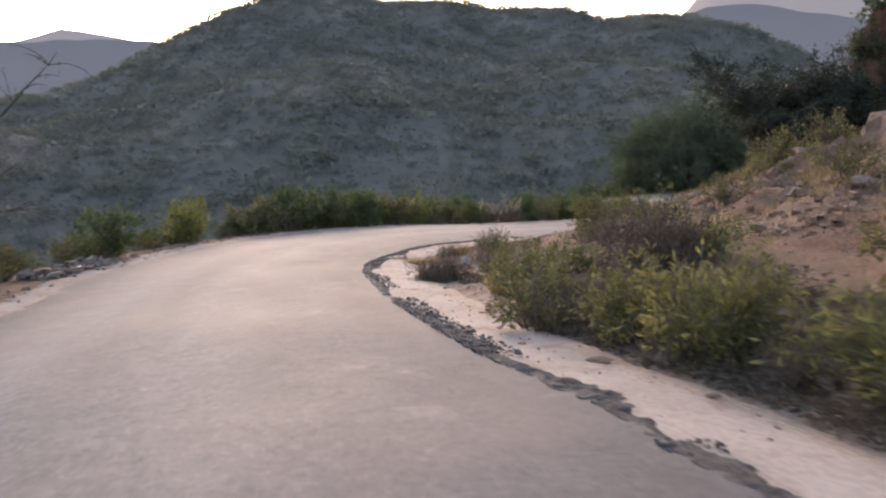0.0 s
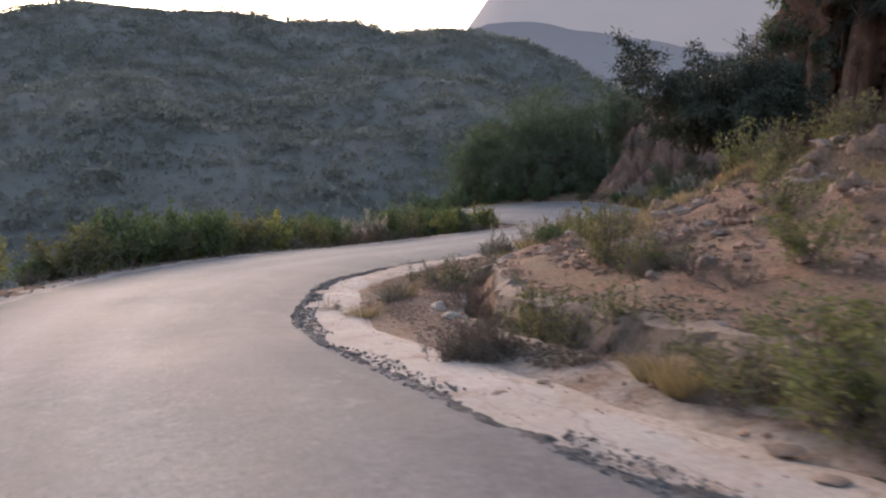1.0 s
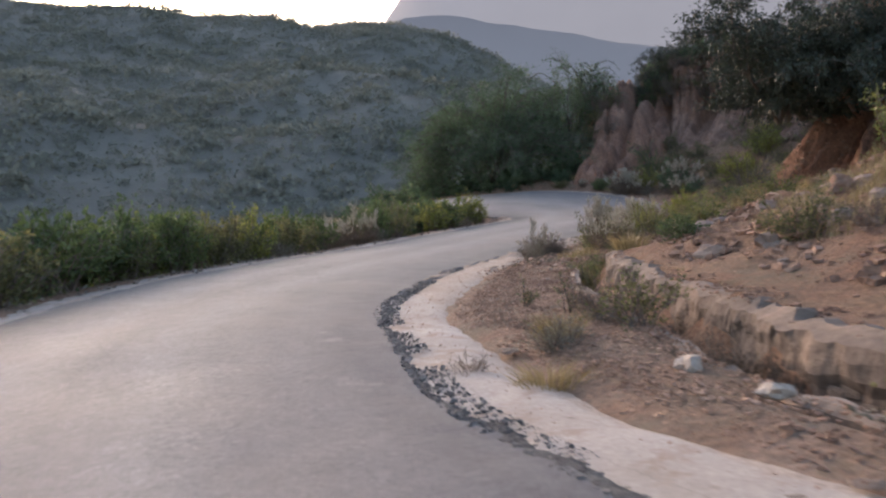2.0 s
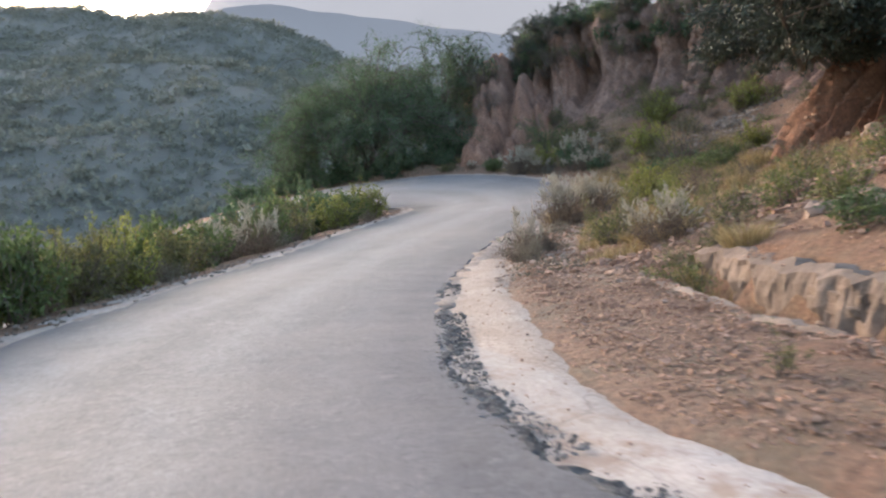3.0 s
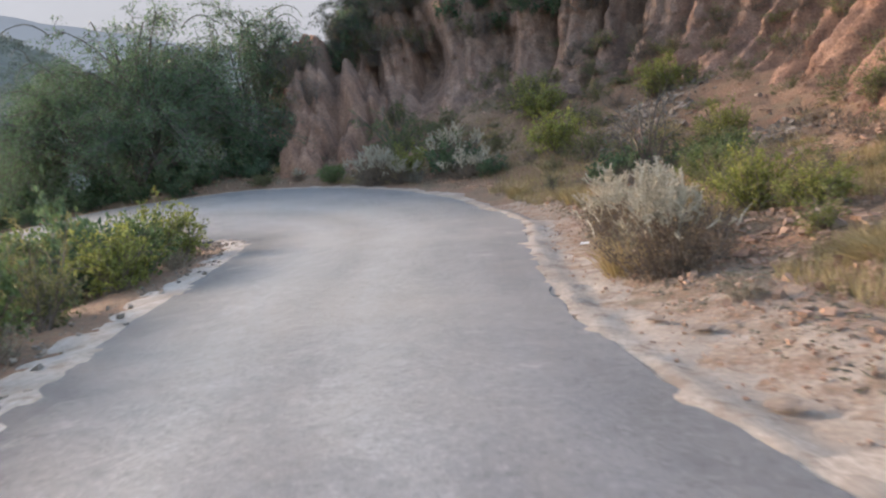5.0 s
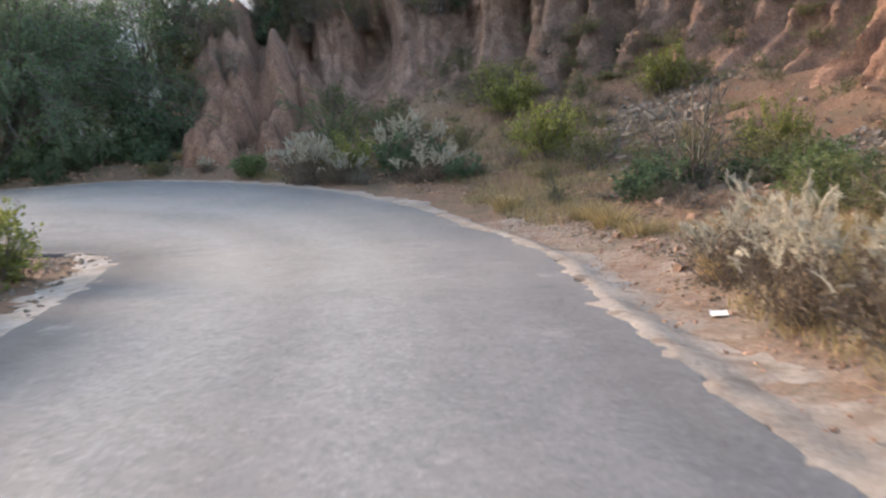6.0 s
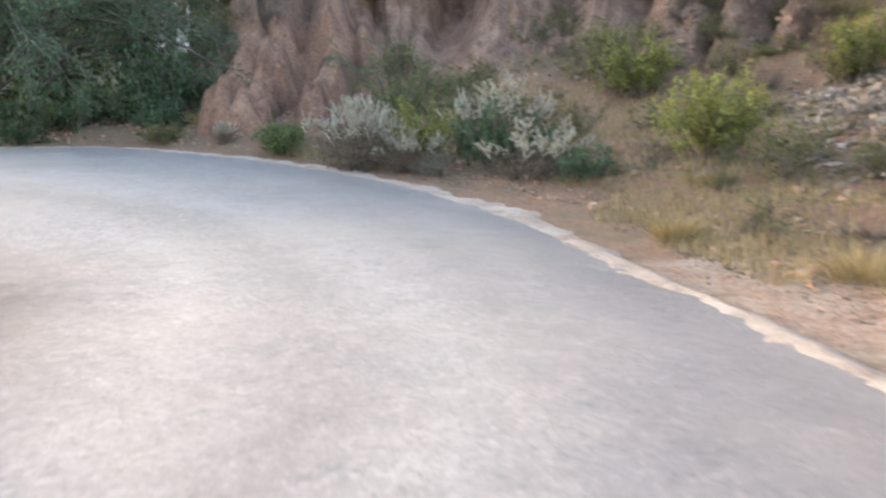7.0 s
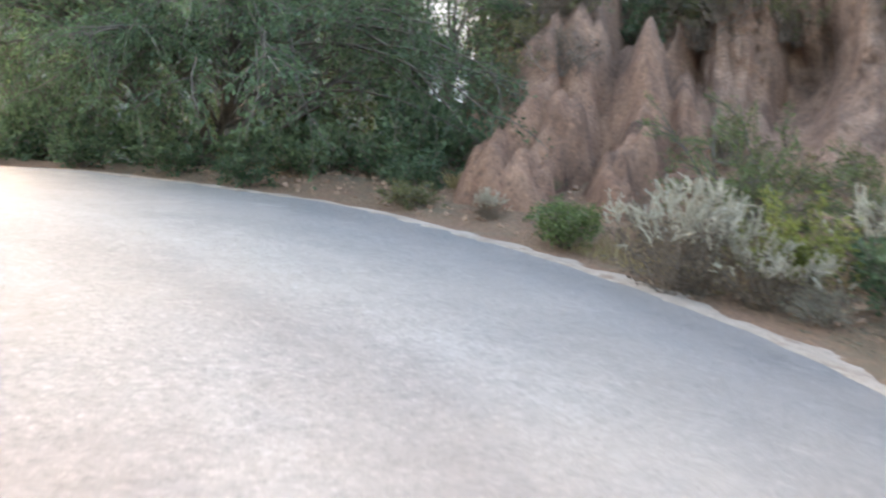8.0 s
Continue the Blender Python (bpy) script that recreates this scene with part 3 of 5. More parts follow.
def tree(name, label, seed, height, reach, stems, leaves, leaf, mat, spray=7, lean=(0, 0), droop=.55, open_top=True):
    """A spreading thorn tree: forking limbs, arching twigs that hang, and small leaves along them."""
    rng = np.random.default_rng(seed)
    thing = tagged(new(name), label, "tree")
    limbs, boughs, twigs = [], [], []
    for k in range(stems):
        a = 2 * np.pi * k / stems + rng.uniform(-.4, .4)
        way = np.array([np.cos(a) * .75 + lean[0], np.sin(a) * .75 + lean[1], 1.0])
        p = stem(rng, rng.normal(size=3) * [.18, .18, 0], way, height * rng.uniform(.55, .75), .7, -.1, 8)
        r = height * .018 * rng.uniform(.8, 1.2)
        limbs.append((p, np.linspace(r, r * .35, 8)))
        for _ in range(6):
            j = rng.integers(1, 8)
            b = rng.uniform(0, 2 * np.pi)
            d = unit(p[min(j, 7)] - p[j - 1]) * .35 + np.array([np.cos(b), np.sin(b), rng.uniform(-.15, .75)])
            q = stem(rng, p[j], d, reach * rng.uniform(.45, .8), .9, .45, 7)
            boughs.append((q, np.linspace(r * .4, r * .1, 7)))
            for _ in range(spray):
                i = rng.integers(1, 7)
                c = rng.uniform(0, 2 * np.pi)
                d = unit(q[i] - q[i - 1]) * .6 + np.array([np.cos(c), np.sin(c), rng.uniform(-.2, .8)]) * .8
                twigs.append(stem(rng, q[i], d, reach * rng.uniform(.18, .42), .9, droop * 2, 6))
    floor = .25
    for p in twigs:
        p[:, 2] = np.maximum(p[:, 2], floor)
    for k, limb in enumerate(limbs):
        v, f = tubes([limb], 8)
        mesh("trunk" if k == 0 else "limb", v, f, BARK, thing, smooth=True)
        v, f = tubes(boughs[6 * k:6 * k + 6], 5)
        mesh("branchwork", v, f, BARK, thing, smooth=True, kind="stuff")
    v, f = tubes([(p, np.linspace(.012, .004, len(p))) for p in twigs], 3)
    mesh("fine_branchwork", v, f, BARK, thing, kind="stuff")
    at, way = along(twigs, rng, leaves, .05)
    v, f = leaf_mesh(at + rng.normal(size=at.shape) * leaf * .7, way + rng.normal(size=at.shape) * .8 + [0, 0, -.3], leaf, leaf * .34, rng)
    mesh("crown", v, f, mat, thing, kind="stuff")
    return thing


def domed_tree(name, label, seed, height, radius, sprays, leaves, leaf, mat):
    """A dense domed thorn tree: limbs fan to a rounded crown of hanging twigs that reaches the ground, with arching sprays above it."""
    rng = np.random.default_rng(seed)
    thing = tagged(new(name), label, "tree")
    boughs, twigs, tops, sprigs = [], [], [], []
    for k in range(7):
        a = 2 * np.pi * k / 7 + rng.uniform(-.3, .3)
        p = stem(rng, rng.normal(size=3) * [.25, .25, 0], [np.cos(a) * .8, np.sin(a) * .8, 1], height * .5, .6, 0, 7)
        r = height * .016 * rng.uniform(.8, 1.2)
        v, f = tubes([(p, np.linspace(r, r * .5, 7))], 8)
        mesh("trunk" if k == 0 else "limb", v, f, BARK, thing, smooth=True)
        tops.append(p)
    for n in range(sprays):
        a, e = rng.uniform(0, 2 * np.pi), np.arcsin(rng.uniform(-.1, 1))
        lump = .66 + .56 * float(vnoise(np.array([a * 1.6]), np.array([e * 2.4]), seed))
        q = lump * rng.uniform(.62, 1.0)
        goal = np.array([np.cos(a) * np.cos(e) * radius * q, np.sin(a) * np.cos(e) * radius * q, height * (.22 + .74 * np.sin(e) * q)])
        near = min(tops, key=lambda p: np.linalg.norm(p[-1, :2] - goal[:2] * .4))
        p0 = near[rng.integers(2, 7)]
        u = np.linspace(0, 1, 8)[:, None]
        arc = p0 * (1 - u) + goal * u + np.array([0, 0, 1.0]) * np.sin(u * np.pi) * np.linalg.norm(goal - p0) * .16
        arc = arc + np.cumsum(rng.normal(size=(8, 3)) * .07, 0) * u
        boughs.append((arc, np.linspace(.045, .012, 8)))
        for _ in range(9):
            i = rng.integers(4, 8)
            d = unit(arc[i] - arc[i - 1]) * .5 + rng.normal(size=3) * .7 + [0, 0, .15]
            twigs.append(stem(rng, arc[i], d, rng.uniform(.6, 1.5), .9, 1.4, 6))
        if e > .6 and rng.uniform() < .3:
            sprigs.append(stem(rng, goal, [np.cos(a) * .7, np.sin(a) * .7, 1.0], rng.uniform(1.3, 2.6), .8, 2.6, 9))
    for p in twigs:
        p[:, 2] = np.maximum(p[:, 2], .15)
    v, f = tubes(boughs, 4)
    mesh("branchwork", v, f, BARK, thing, smooth=True, kind="stuff")
    v, f = tubes([(p, np.linspace(.014, .005, len(p))) for p in twigs] + [(p, np.linspace(.035, .012, len(p))) for p in sprigs], 3)
    mesh("fine_branchwork", v, f, BARK, thing, kind="stuff")
    at, way = along(twigs + sprigs[::2], rng, leaves, .05)
    v, f = leaf_mesh(at + rng.normal(size=at.shape) * leaf * .8, way + rng.normal(size=at.shape) * .8 + [0, 0, -.3], leaf, leaf * .36, rng)
    mesh("crown", v, f, mat, thing, kind="stuff")
    return thing


class Kind:
    """A kind of thing, of which some variants are built and then copied."""

    def __init__(self, build, variants, group=""):
        self.build, self.variants, self.group, self.made, self.count = build, variants, group, [], 0

    def put(self, x, y, size=1.0, turn=0.0, sink=.03, tall=1.0):
        z = float(ground_z(np.array([x]), np.array([y]))[0]) - sink
        m = pose(x, y, z, 0, 0, turn) @ Matrix.Diagonal((size, size, size * tall, 1))
        if self.count < self.variants:
            ob = self.build(self.count)
            self.made.append(ob)
            ob.matrix_basis = m
            if self.group:
                tagged(ob, group=self.group)
        else:
            source = self.made[self.count % self.variants]
            ob = copy_thing(source, Matrix.Identity(4))
            ob.matrix_basis = m
        self.count += 1
        return ob


def boulder(rng, size, flat=.7, detail=2):
    bm = bmesh.new()
    bmesh.ops.create_icosphere(bm, subdivisions=detail, radius=size)
    off = Vector(rng.uniform(-50, 50, 3).tolist())
    for v in bm.verts:
        n = noise.noise(v.co / size * .9 + off) * .75 + noise.noise(v.co / size * 2.2 + off) * .35
        v.co = v.co * (1 + n)
        v.co.z *= flat
    return bm


def rock(name, label, seed, size, mat, flat=.6, detail=2):
    rng = np.random.default_rng(seed)
    bm = boulder(rng, size, flat, detail)
    me = bpy.data.meshes.new(name)
    bm.to_mesh(me)
    bm.free()
    me.materials.append(mat)
    return tagged(new(name, me), label, "rock")


def scatter_stones(name, label, places, sizes, mat, seed, lift=.3, category="gravel", heights=None):
    """Loose stones as one joined heap of small chipped blocks."""
    rng = np.random.default_rng(seed)
    cube = np.array([(x, y, z) for z in (-1, 1) for x, y in ((-1, -1), (1, -1), (1, 1), (-1, 1))], float)
    quads = np.array([(4, 5, 6, 7), (0, 1, 5, 4), (1, 2, 6, 5), (2, 3, 7, 6), (3, 0, 4, 7)])
    n = len(places)
    v = cube[None] * rng.uniform(.45, 1.0, (n, 8, 3)) * sizes[:, None, None] * rng.uniform(.6, 1.2, (n, 1, 3)) * [1, 1, .62]
    a, b = rng.uniform(0, 2 * np.pi, n), rng.normal(size=n) * .4
    c, s, cb, sb = np.cos(a)[:, None], np.sin(a)[:, None], np.cos(b)[:, None], np.sin(b)[:, None]
    x, y, z = v[..., 0], v[..., 1] * cb - v[..., 2] * sb, v[..., 1] * sb + v[..., 2] * cb
    v = np.stack([x * c - y * s, x * s + y * c, z], -1)
    gz = ground_z(places[:, 0], places[:, 1]) if heights is None else heights
    v = v + np.stack([places[:, 0], places[:, 1], gz + sizes * lift], 1)[:, None]
    f = (np.arange(n)[:, None, None] * 8 + quads[None]).reshape(-1, 4)
    return tagged(mesh(name, v.reshape(-1, 3), f, mat), label, category, kind="stuff")


# ---- ground, road, verges ----
def axis(low, high, fine):
    out, s = [], fine
    while len(out) == 0 or out[-1] < 3500:
        last = out[-1] if out else 0
        s = min(s * 1.13, 12 if last < 800 else 500)
        out.append(last + s)
    out = np.array(out)
    return np.concatenate([low - out[::-1], np.arange(low, high + fine / 2, fine), high + out])


gx, gy = axis(-9, 32, .4), axis(-4, 66, .4)
X, Y = np.meshgrid(gx, gy, indexing="ij")
Z = ground_z(X, Y)
ground = tagged(mesh("ground", np.stack([X, Y, Z], -1).reshape(-1, 3), sheet(X.shape)[:, ::-1], EARTH, smooth=True), "dry stony reddish earth falling to a wooded valley", "ground", kind="structure")
dl_, sl_, _ = nearest(X, Y, LEFT)
dr_, sr_, ar_ = nearest(X, Y, RIGHT)
sandy = ground.data.attributes.new("sandy", "FLOAT", "POINT")
sandy.data.foreach_set("value", (np.where(sr_ > 0, 1 - step(1.2, 2.5, dr_ + .7 * fbm(X * .7, Y * .7, 3, 19)), 0) * (1 - .45 * step(10, 11.6, ar_ / PER)) * (ar_ < 14 * PER) * (1 - .85 * step(4, 5, ar_ / PER) * (1 - step(8.6, 10, ar_ / PER)))).ravel().astype(np.float32))
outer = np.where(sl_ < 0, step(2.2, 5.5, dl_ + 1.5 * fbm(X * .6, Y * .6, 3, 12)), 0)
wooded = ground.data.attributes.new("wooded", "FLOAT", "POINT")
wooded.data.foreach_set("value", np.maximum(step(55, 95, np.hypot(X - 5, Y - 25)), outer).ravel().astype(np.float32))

rows = spline(EDGE_L, 44), spline(EDGE_R, 44)
cols = np.linspace(0, 1, 29)
ragged = fbm(np.arange(len(rows[0])) * .16, np.zeros(len(rows[0])) + 3.5, 4, 21) * .11
ragged_l = fbm(np.arange(len(rows[0])) * .16, np.zeros(len(rows[0])) + 9.5, 4, 22) * .10
away = unit((rows[1] - rows[0]) * [1, 1, 0])
lo, hi = rows[0] + away * ragged_l[:, None], rows[1] + away * ragged[:, None]
P = lo[:, None] * (1 - cols)[None, :, None] + hi[:, None] * cols[None, :, None]
P[..., 2] += fbm(P[..., 0] * .35, P[..., 1] * .35, 3, 31) * .02 - .012 + .05 * (1 - (2 * cols - 1) ** 2)[None]
v, f = slab(P, .16, .05 * away)
road = tagged(mesh("road", v, f[:, ::-1], ASPHALT, smooth=True), "worn dusty grey asphalt road with crumbling edges", "road", kind="structure")
across = road.data.attributes.new("across", "FLOAT", "POINT")
across.data.foreach_set("value", np.r_[np.tile(cols, len(P)), np.zeros(2 * len(P)), np.ones(2 * len(P))].astype(np.float32))

length = np.r_[0, np.cumsum(np.linalg.norm(np.diff((lo + hi) / 2, axis=0), axis=1))] * .035
lengthwise_at = road.data.attributes.new("lengthwise", "FLOAT", "POINT")
lengthwise_at.data.foreach_set("value", np.r_[np.repeat(length, len(cols)), np.repeat(length, 2), np.repeat(length, 2)].astype(np.float32))


def strip(name, label, edge, side, first, last, inner, widths, lift, mat, seed, thick=.14, fray=0.0, wave=.45, rag=.034):
    """A slab along a road edge from station first to last, with a ragged outer rim."""
    per = 60
    line = spline(edge, per)
    d = unit(np.gradient(line, axis=0) * [1, 1, 0])
    norm = np.stack([d[:, 1], -d[:, 0], 0 * d[:, 0]], 1) * side
    k = np.arange(int(first * per), int(last * per) + 1)
    w = np.interp(k / per, [a for a, _ in widths], [b for _, b in widths])
    w = w * (1 + wave * fbm(k * .035, k * 0.0 + .5, 4, seed)) + .05 * fbm(k * .22, k * 0.0 + 4.5, 2, seed + 1)
    u = np.linspace(0, 1, 15)
    inner = inner + fray * (fbm(k * .11, k * 0.0 + 7.5, 5, seed + 3) * 1.3 + .8 * fbm(k * .5, k * 0.0 + 2.5, 3, seed + 9))[:, None]
    p = line[k][:, None] + norm[k][:, None] * (inner + (w[:, None] - inner) * u)[..., None]
    p[..., 2] += lift - .02 * u[None] - .07 * u[None] ** 6 + .02 * fbm(p[..., 0] * 1.5, p[..., 1] * 1.5, 3, seed + 2)
    if fray:
        lie = ground_z(p[..., 0], p[..., 1], False) + .03 + .05 * fbm(p[..., 0] * 2.5, p[..., 1] * 2.5, 4, seed + 7) - .06 * u[None] ** 3
        off = np.broadcast_to(step(.05, .45, inner + (w[:, None] - inner) * u), lie.shape)
        p[..., 2] = p[..., 2] * (1 - off) + lie * off
        p[..., 2] += -.045 * (1 - u[None]) ** 3 + rag * fbm(p[..., 0] * 4, p[..., 1] * 4, 5, seed + 5) * (1 - u[None])
    v, f = slab(p, thick, .03 * norm[k])
    ob = tagged(mesh(name, v, f[:, ::-1] if side > 0 else f, mat, smooth=True), label, "verge", kind="structure")
    wide = (inner + (w[:, None] - inner) * u) + .9 * step(6.9, 8.3, k / per)[:, None] + .12 * (1 - step(3.5, 5, k / per))[:, None]
    beyond = ob.data.attributes.new("beyond", "FLOAT", "POINT")
    beyond.data.foreach_set("value", np.r_[wide.ravel(), np.repeat(wide[:, 0], 2), np.repeat(wide[:, -1], 2)].astype(np.float32))
    return ob


def crumbling_edge(first, last, widths):
    """A black rim of broken asphalt that follows the slab's ragged edge and frays over the cement."""
    per = 44 * 5
    k = np.arange(int(first * per), int(last * per) + 1)
    at = k / 5
    rim, side = (np.stack([np.interp(at, np.arange(len(a)), a[:, j]) for j in range(3)], 1) for a in (hi, away))
    w = np.interp(k / per, [a for a, _ in widths], [b for _, b in widths])
    run = k * .021
    w = w * np.clip(.75 + 1.3 * fbm(run * .9, run * 0 + .5, 3, 46), .12, 2) + .07 * fbm(run * 5, run * 0 + 2.5, 3, 47)
    w = np.maximum(w, .012)
    inner = -.03 - .06 * vnoise(run * 3, run * 0 + 1.5, 48)
    u = np.linspace(0, 1, 9)
    p = rim[:, None] + side[:, None] * (inner[:, None] + (w - inner)[:, None] * u)[..., None]
    chip = fbm(p[..., 0] * 14, p[..., 1] * 14, 3, 49)
    p[..., 2] += -.014 + .012 * np.sin(u * np.pi)[None] - .03 * u[None] ** 2 + .028 * chip
    v, f = slab(p, .05, .02 * side)
    return tagged(mesh("trim_broken_edge", v, f[:, ::-1], BROKEN), "black crumbling asphalt edge breaking over the cement", "verge", kind="structure")


strip("pavement", "pale dusty cement shoulder strip beside the asphalt", EDGE_R, 1, .3, 10.2, -.12, [(0, 1.1), (4, 1.05), (6, .88), (8, .95), (9.2, .9), (10.2, .8)], -.026, CEMENT, 41, wave=.16)
BROKEN = surface("broken_asphalt", (.04, .038, .038), (.16, .148, .138), 9, 34, .9, 1.0, .04, spots=(26, .62, (.30, .26, .22)))
crumbling_edge(1, 9.4, [(0, .2), (3, .2), (5, .12), (6.5, .17), (8, .14), (8.8, .03), (9.1, .12), (9.4, .01)])
SAND = surface("drifted_sand", (.22, .168, .128), (.36, .295, .24), 1.4, 20, .95, .7, .02, spots=(2.6, .55, (.21, .15, .11)))
strip("trim_sandy_edge", "pale drifted sand spilling over the edge of the asphalt", EDGE_R, 1, 8.3, 14.2, -.15, [(8.3, -.14), (9.3, 1.1), (10.5, 1.0), (11.8, .85), (12.8, .7), (14.2, -.13)], .016, SAND, 43, .08, .34, rag=.05)
strip("trim_left", "pale crusted strip of verge along the outer edge", EDGE_L, -1, 2, 17, -.14, [(0, .7), (6, .8), (10, .75), (13, .65), (14.1, .5), (14.6, .05), (15.2, -.1), (17, .1)], .012, VERGE, 51, fray=.05, wave=.18, rag=.03)
strip("trim_right", "sandy verge strip along the bend", EDGE_R, 1, 13.3, 19.5, -.22, [(13.3, -.2), (14.2, .55), (15, .8), (17.6, .75), (19, .5), (19.5, .3)], .012, SAND, 61, fray=.06, wave=.3, rag=.015)


# ---- eroded bank ----
def build_cliff():
    per = 56
    line = spline(CLIFF, per)
    d = unit(np.gradient(line[:, :2], axis=0))
    inward = np.stack([d[:, 1], -d[:, 0]], 1)
    run = np.r_[0, np.cumsum(np.hypot(*np.diff(line[:, :2], axis=0).T))]
    foot = ground_z(line[:, 0], line[:, 1], False) - 1.5
    v = np.r_[np.linspace(0, 1, 100), 1.02, 1.03, 1.03]
    U, V = np.meshgrid(run, v, indexing="ij")
    tall = (line[:, 2] - foot)[:, None]
    H = np.minimum(V, 1) * tall
    # flutes: rounded pillars between sharp gullies, wandering with height
    warp = U + 1.1 * fbm(U * .16, H * .13, 3, 71)

    def gully(freq, seed, sharp):
        n = vnoise(warp * freq, H * .09 + 3.3, seed) * .75 + vnoise(warp * freq * 2.1, H * .2, seed + 1) * .25
        return (1 - np.abs(2 * n - 1) ** .8) ** sharp

    big, mid, thin = gully(.34, 72, 2.2), gully(.9, 74, 2.0), gully(2.4, 76, 1.6)
    # pillars of uneven width and depth, spreading into rounded skirts at the foot
    phase = warp / 2.1 + 1.3 * fbm(U * .3, U * 0 + .5, 3, 86) + .08 * fbm(U * .8, H * .7, 2, 87)
    column = np.floor(phase).astype(np.int64)
    rib = np.abs((phase - column) * 2 - 1) ** 2.0
    own = .25 + 1.15 * hashed(column + (phase - column > .5), column * 0, 88)
    body = step(.05, .5, V) * (1 - .4 * step(.9, 1.0, V))
    deep = .3 + 1.2 * vnoise(U * .13, H * .12, 73)
    skirt = (1 - step(0, .62, V)) * (1.5 + 1.1 * vnoise(U * .22, U * 0 + .5, 77)) * (1 - .30 * rib - .3 * big) * (1 - .3 * line[:, 4:5])
    back = H * line[:, 3:4] + 2.6 * own * rib * (.12 + .88 * body) + .9 * deep * big * body + .4 * mid * (.3 + .7 * body) + .22 * thin * (.4 + .6 * body)
    back = back + .8 * fbm(U * .21, H * .25, 3, 80) + .34 * fbm(U * 1.2, H * .75, 4, 75) + .2 * fbm(U * 3.6, H * 1.9, 3, 79) - skirt
    back = back + .15 * gully(5.0, 90, 1.3) * (.3 + .7 * body) + .15 * fbm(U * 5.5, H * 4.5, 3, 92) + .10 * fbm(U * 10, H * 9, 2, 93)
    fine = warp / .62 + .8 * fbm(U * .9, H * .2, 3, 98)
    spine = np.abs((fine - np.floor(fine)) * 2 - 1) ** 1.5 * (.3 + hashed(np.floor(fine).astype(np.int64), column * 0, 99))
    back = back + 1.05 * spine * np.clip(np.maximum(line[:, 4:5], line[:, 3:4] * 1.1), .15, 1) * (.25 + .75 * body)
    back = back + 1.4 * step(.82, 1.0, V) ** 2
    back = back + np.where(V > 1.0, (V - 1.0) * 110, 0)
    x, y = line[:, 0:1] + inward[:, 0:1] * back, line[:, 1:2] + inward[:, 1:2] * back
    z = foot[:, None] + H + 1.1 * fbm(U * .4, U * 0 + 2.5, 4, 78) * step(.6, 1, V)
    p = np.stack([x, y, z], -1)
    ob = tagged(mesh("cliff", p.reshape(-1, 3), sheet(p.shape[:2]), CLAY, smooth=True), "eroded red clay bank with deep vertical flutes", "cliff", kind="structure")
    iron = ob.data.attributes.new("iron", "FLOAT", "POINT")
    iron.data.foreach_set("value", np.broadcast_to(line[:, 4:5] + .5 * fbm(U * .25, H * .25, 3, 97), U.shape).ravel().astype(np.float32))
    return p


bank_face = build_cliff()


def build_spur():
    """The end of the bank: a sharp clay spur running down to the verge, ribbed on both flanks."""
    x, y = np.meshgrid(np.arange(18.6, 31.1, .1), np.arange(50.5, 65.1, .1), indexing="ij")
    run = ((x - 20.0) + (y - 53.8)) * .7071
    off = ((x - 20.0) - (y - 53.8)) * .7071 + .45 * fbm(run * .45, run * 0 + .5, 3, 161)
    crest = np.interp(run, [-1, 0, .5, 1.3, 3, 5, 7.5, 10], [-.5, 1.2, 2.3, 2.6, 3.2, 4.5, 6.6, 8.0])
    second = np.interp(run, [-.6, .2, 1.0, 4, 6, 8], [-.5, 1.3, 1.9, 3.2, 4.6, 6.0])
    jag = .55 * fbm(run * 1.1, off * .4, 4, 162)
    first = crest + jag - np.where(off > 0, 1.25, 1.5) * np.abs(off)
    flank = second - jag - 1.15 * np.abs(off - 2.0)
    sway = off + .35 * fbm(run * .55, off * .4, 3, 164)
    ribs = np.abs(np.sin(sway * 2.5)) ** .6 - .65 + .45 * np.abs(np.sin(sway * 6.1 + 1.5 * fbm(run * .4, off * .2, 2, 165))) ** .7
    z = np.maximum(first, flank) + .8 * ribs * step(.2, 1.2, run) + .4 * fbm(x * 1.3, y * 1.3, 4, 166) + .16 * fbm(x * 4, y * 4, 3, 167)
    low = ground_z(x, y, False) - .6
    p = np.stack([x, y, np.maximum(z, low)], -1)
    ob = tagged(mesh("cliff_spur", p.reshape(-1, 3), sheet(p.shape[:2])[:, ::-1], CLAY, smooth=True), "ribbed clay spur running down from the bank", "cliff", kind="structure")
    iron = ob.data.attributes.new("iron", "FLOAT", "POINT")
    iron.data.foreach_set("value", (.45 + .5 * fbm(x * .3, y * .3, 3, 168)).ravel().astype(np.float32))
    return p


spur_face = build_spur()


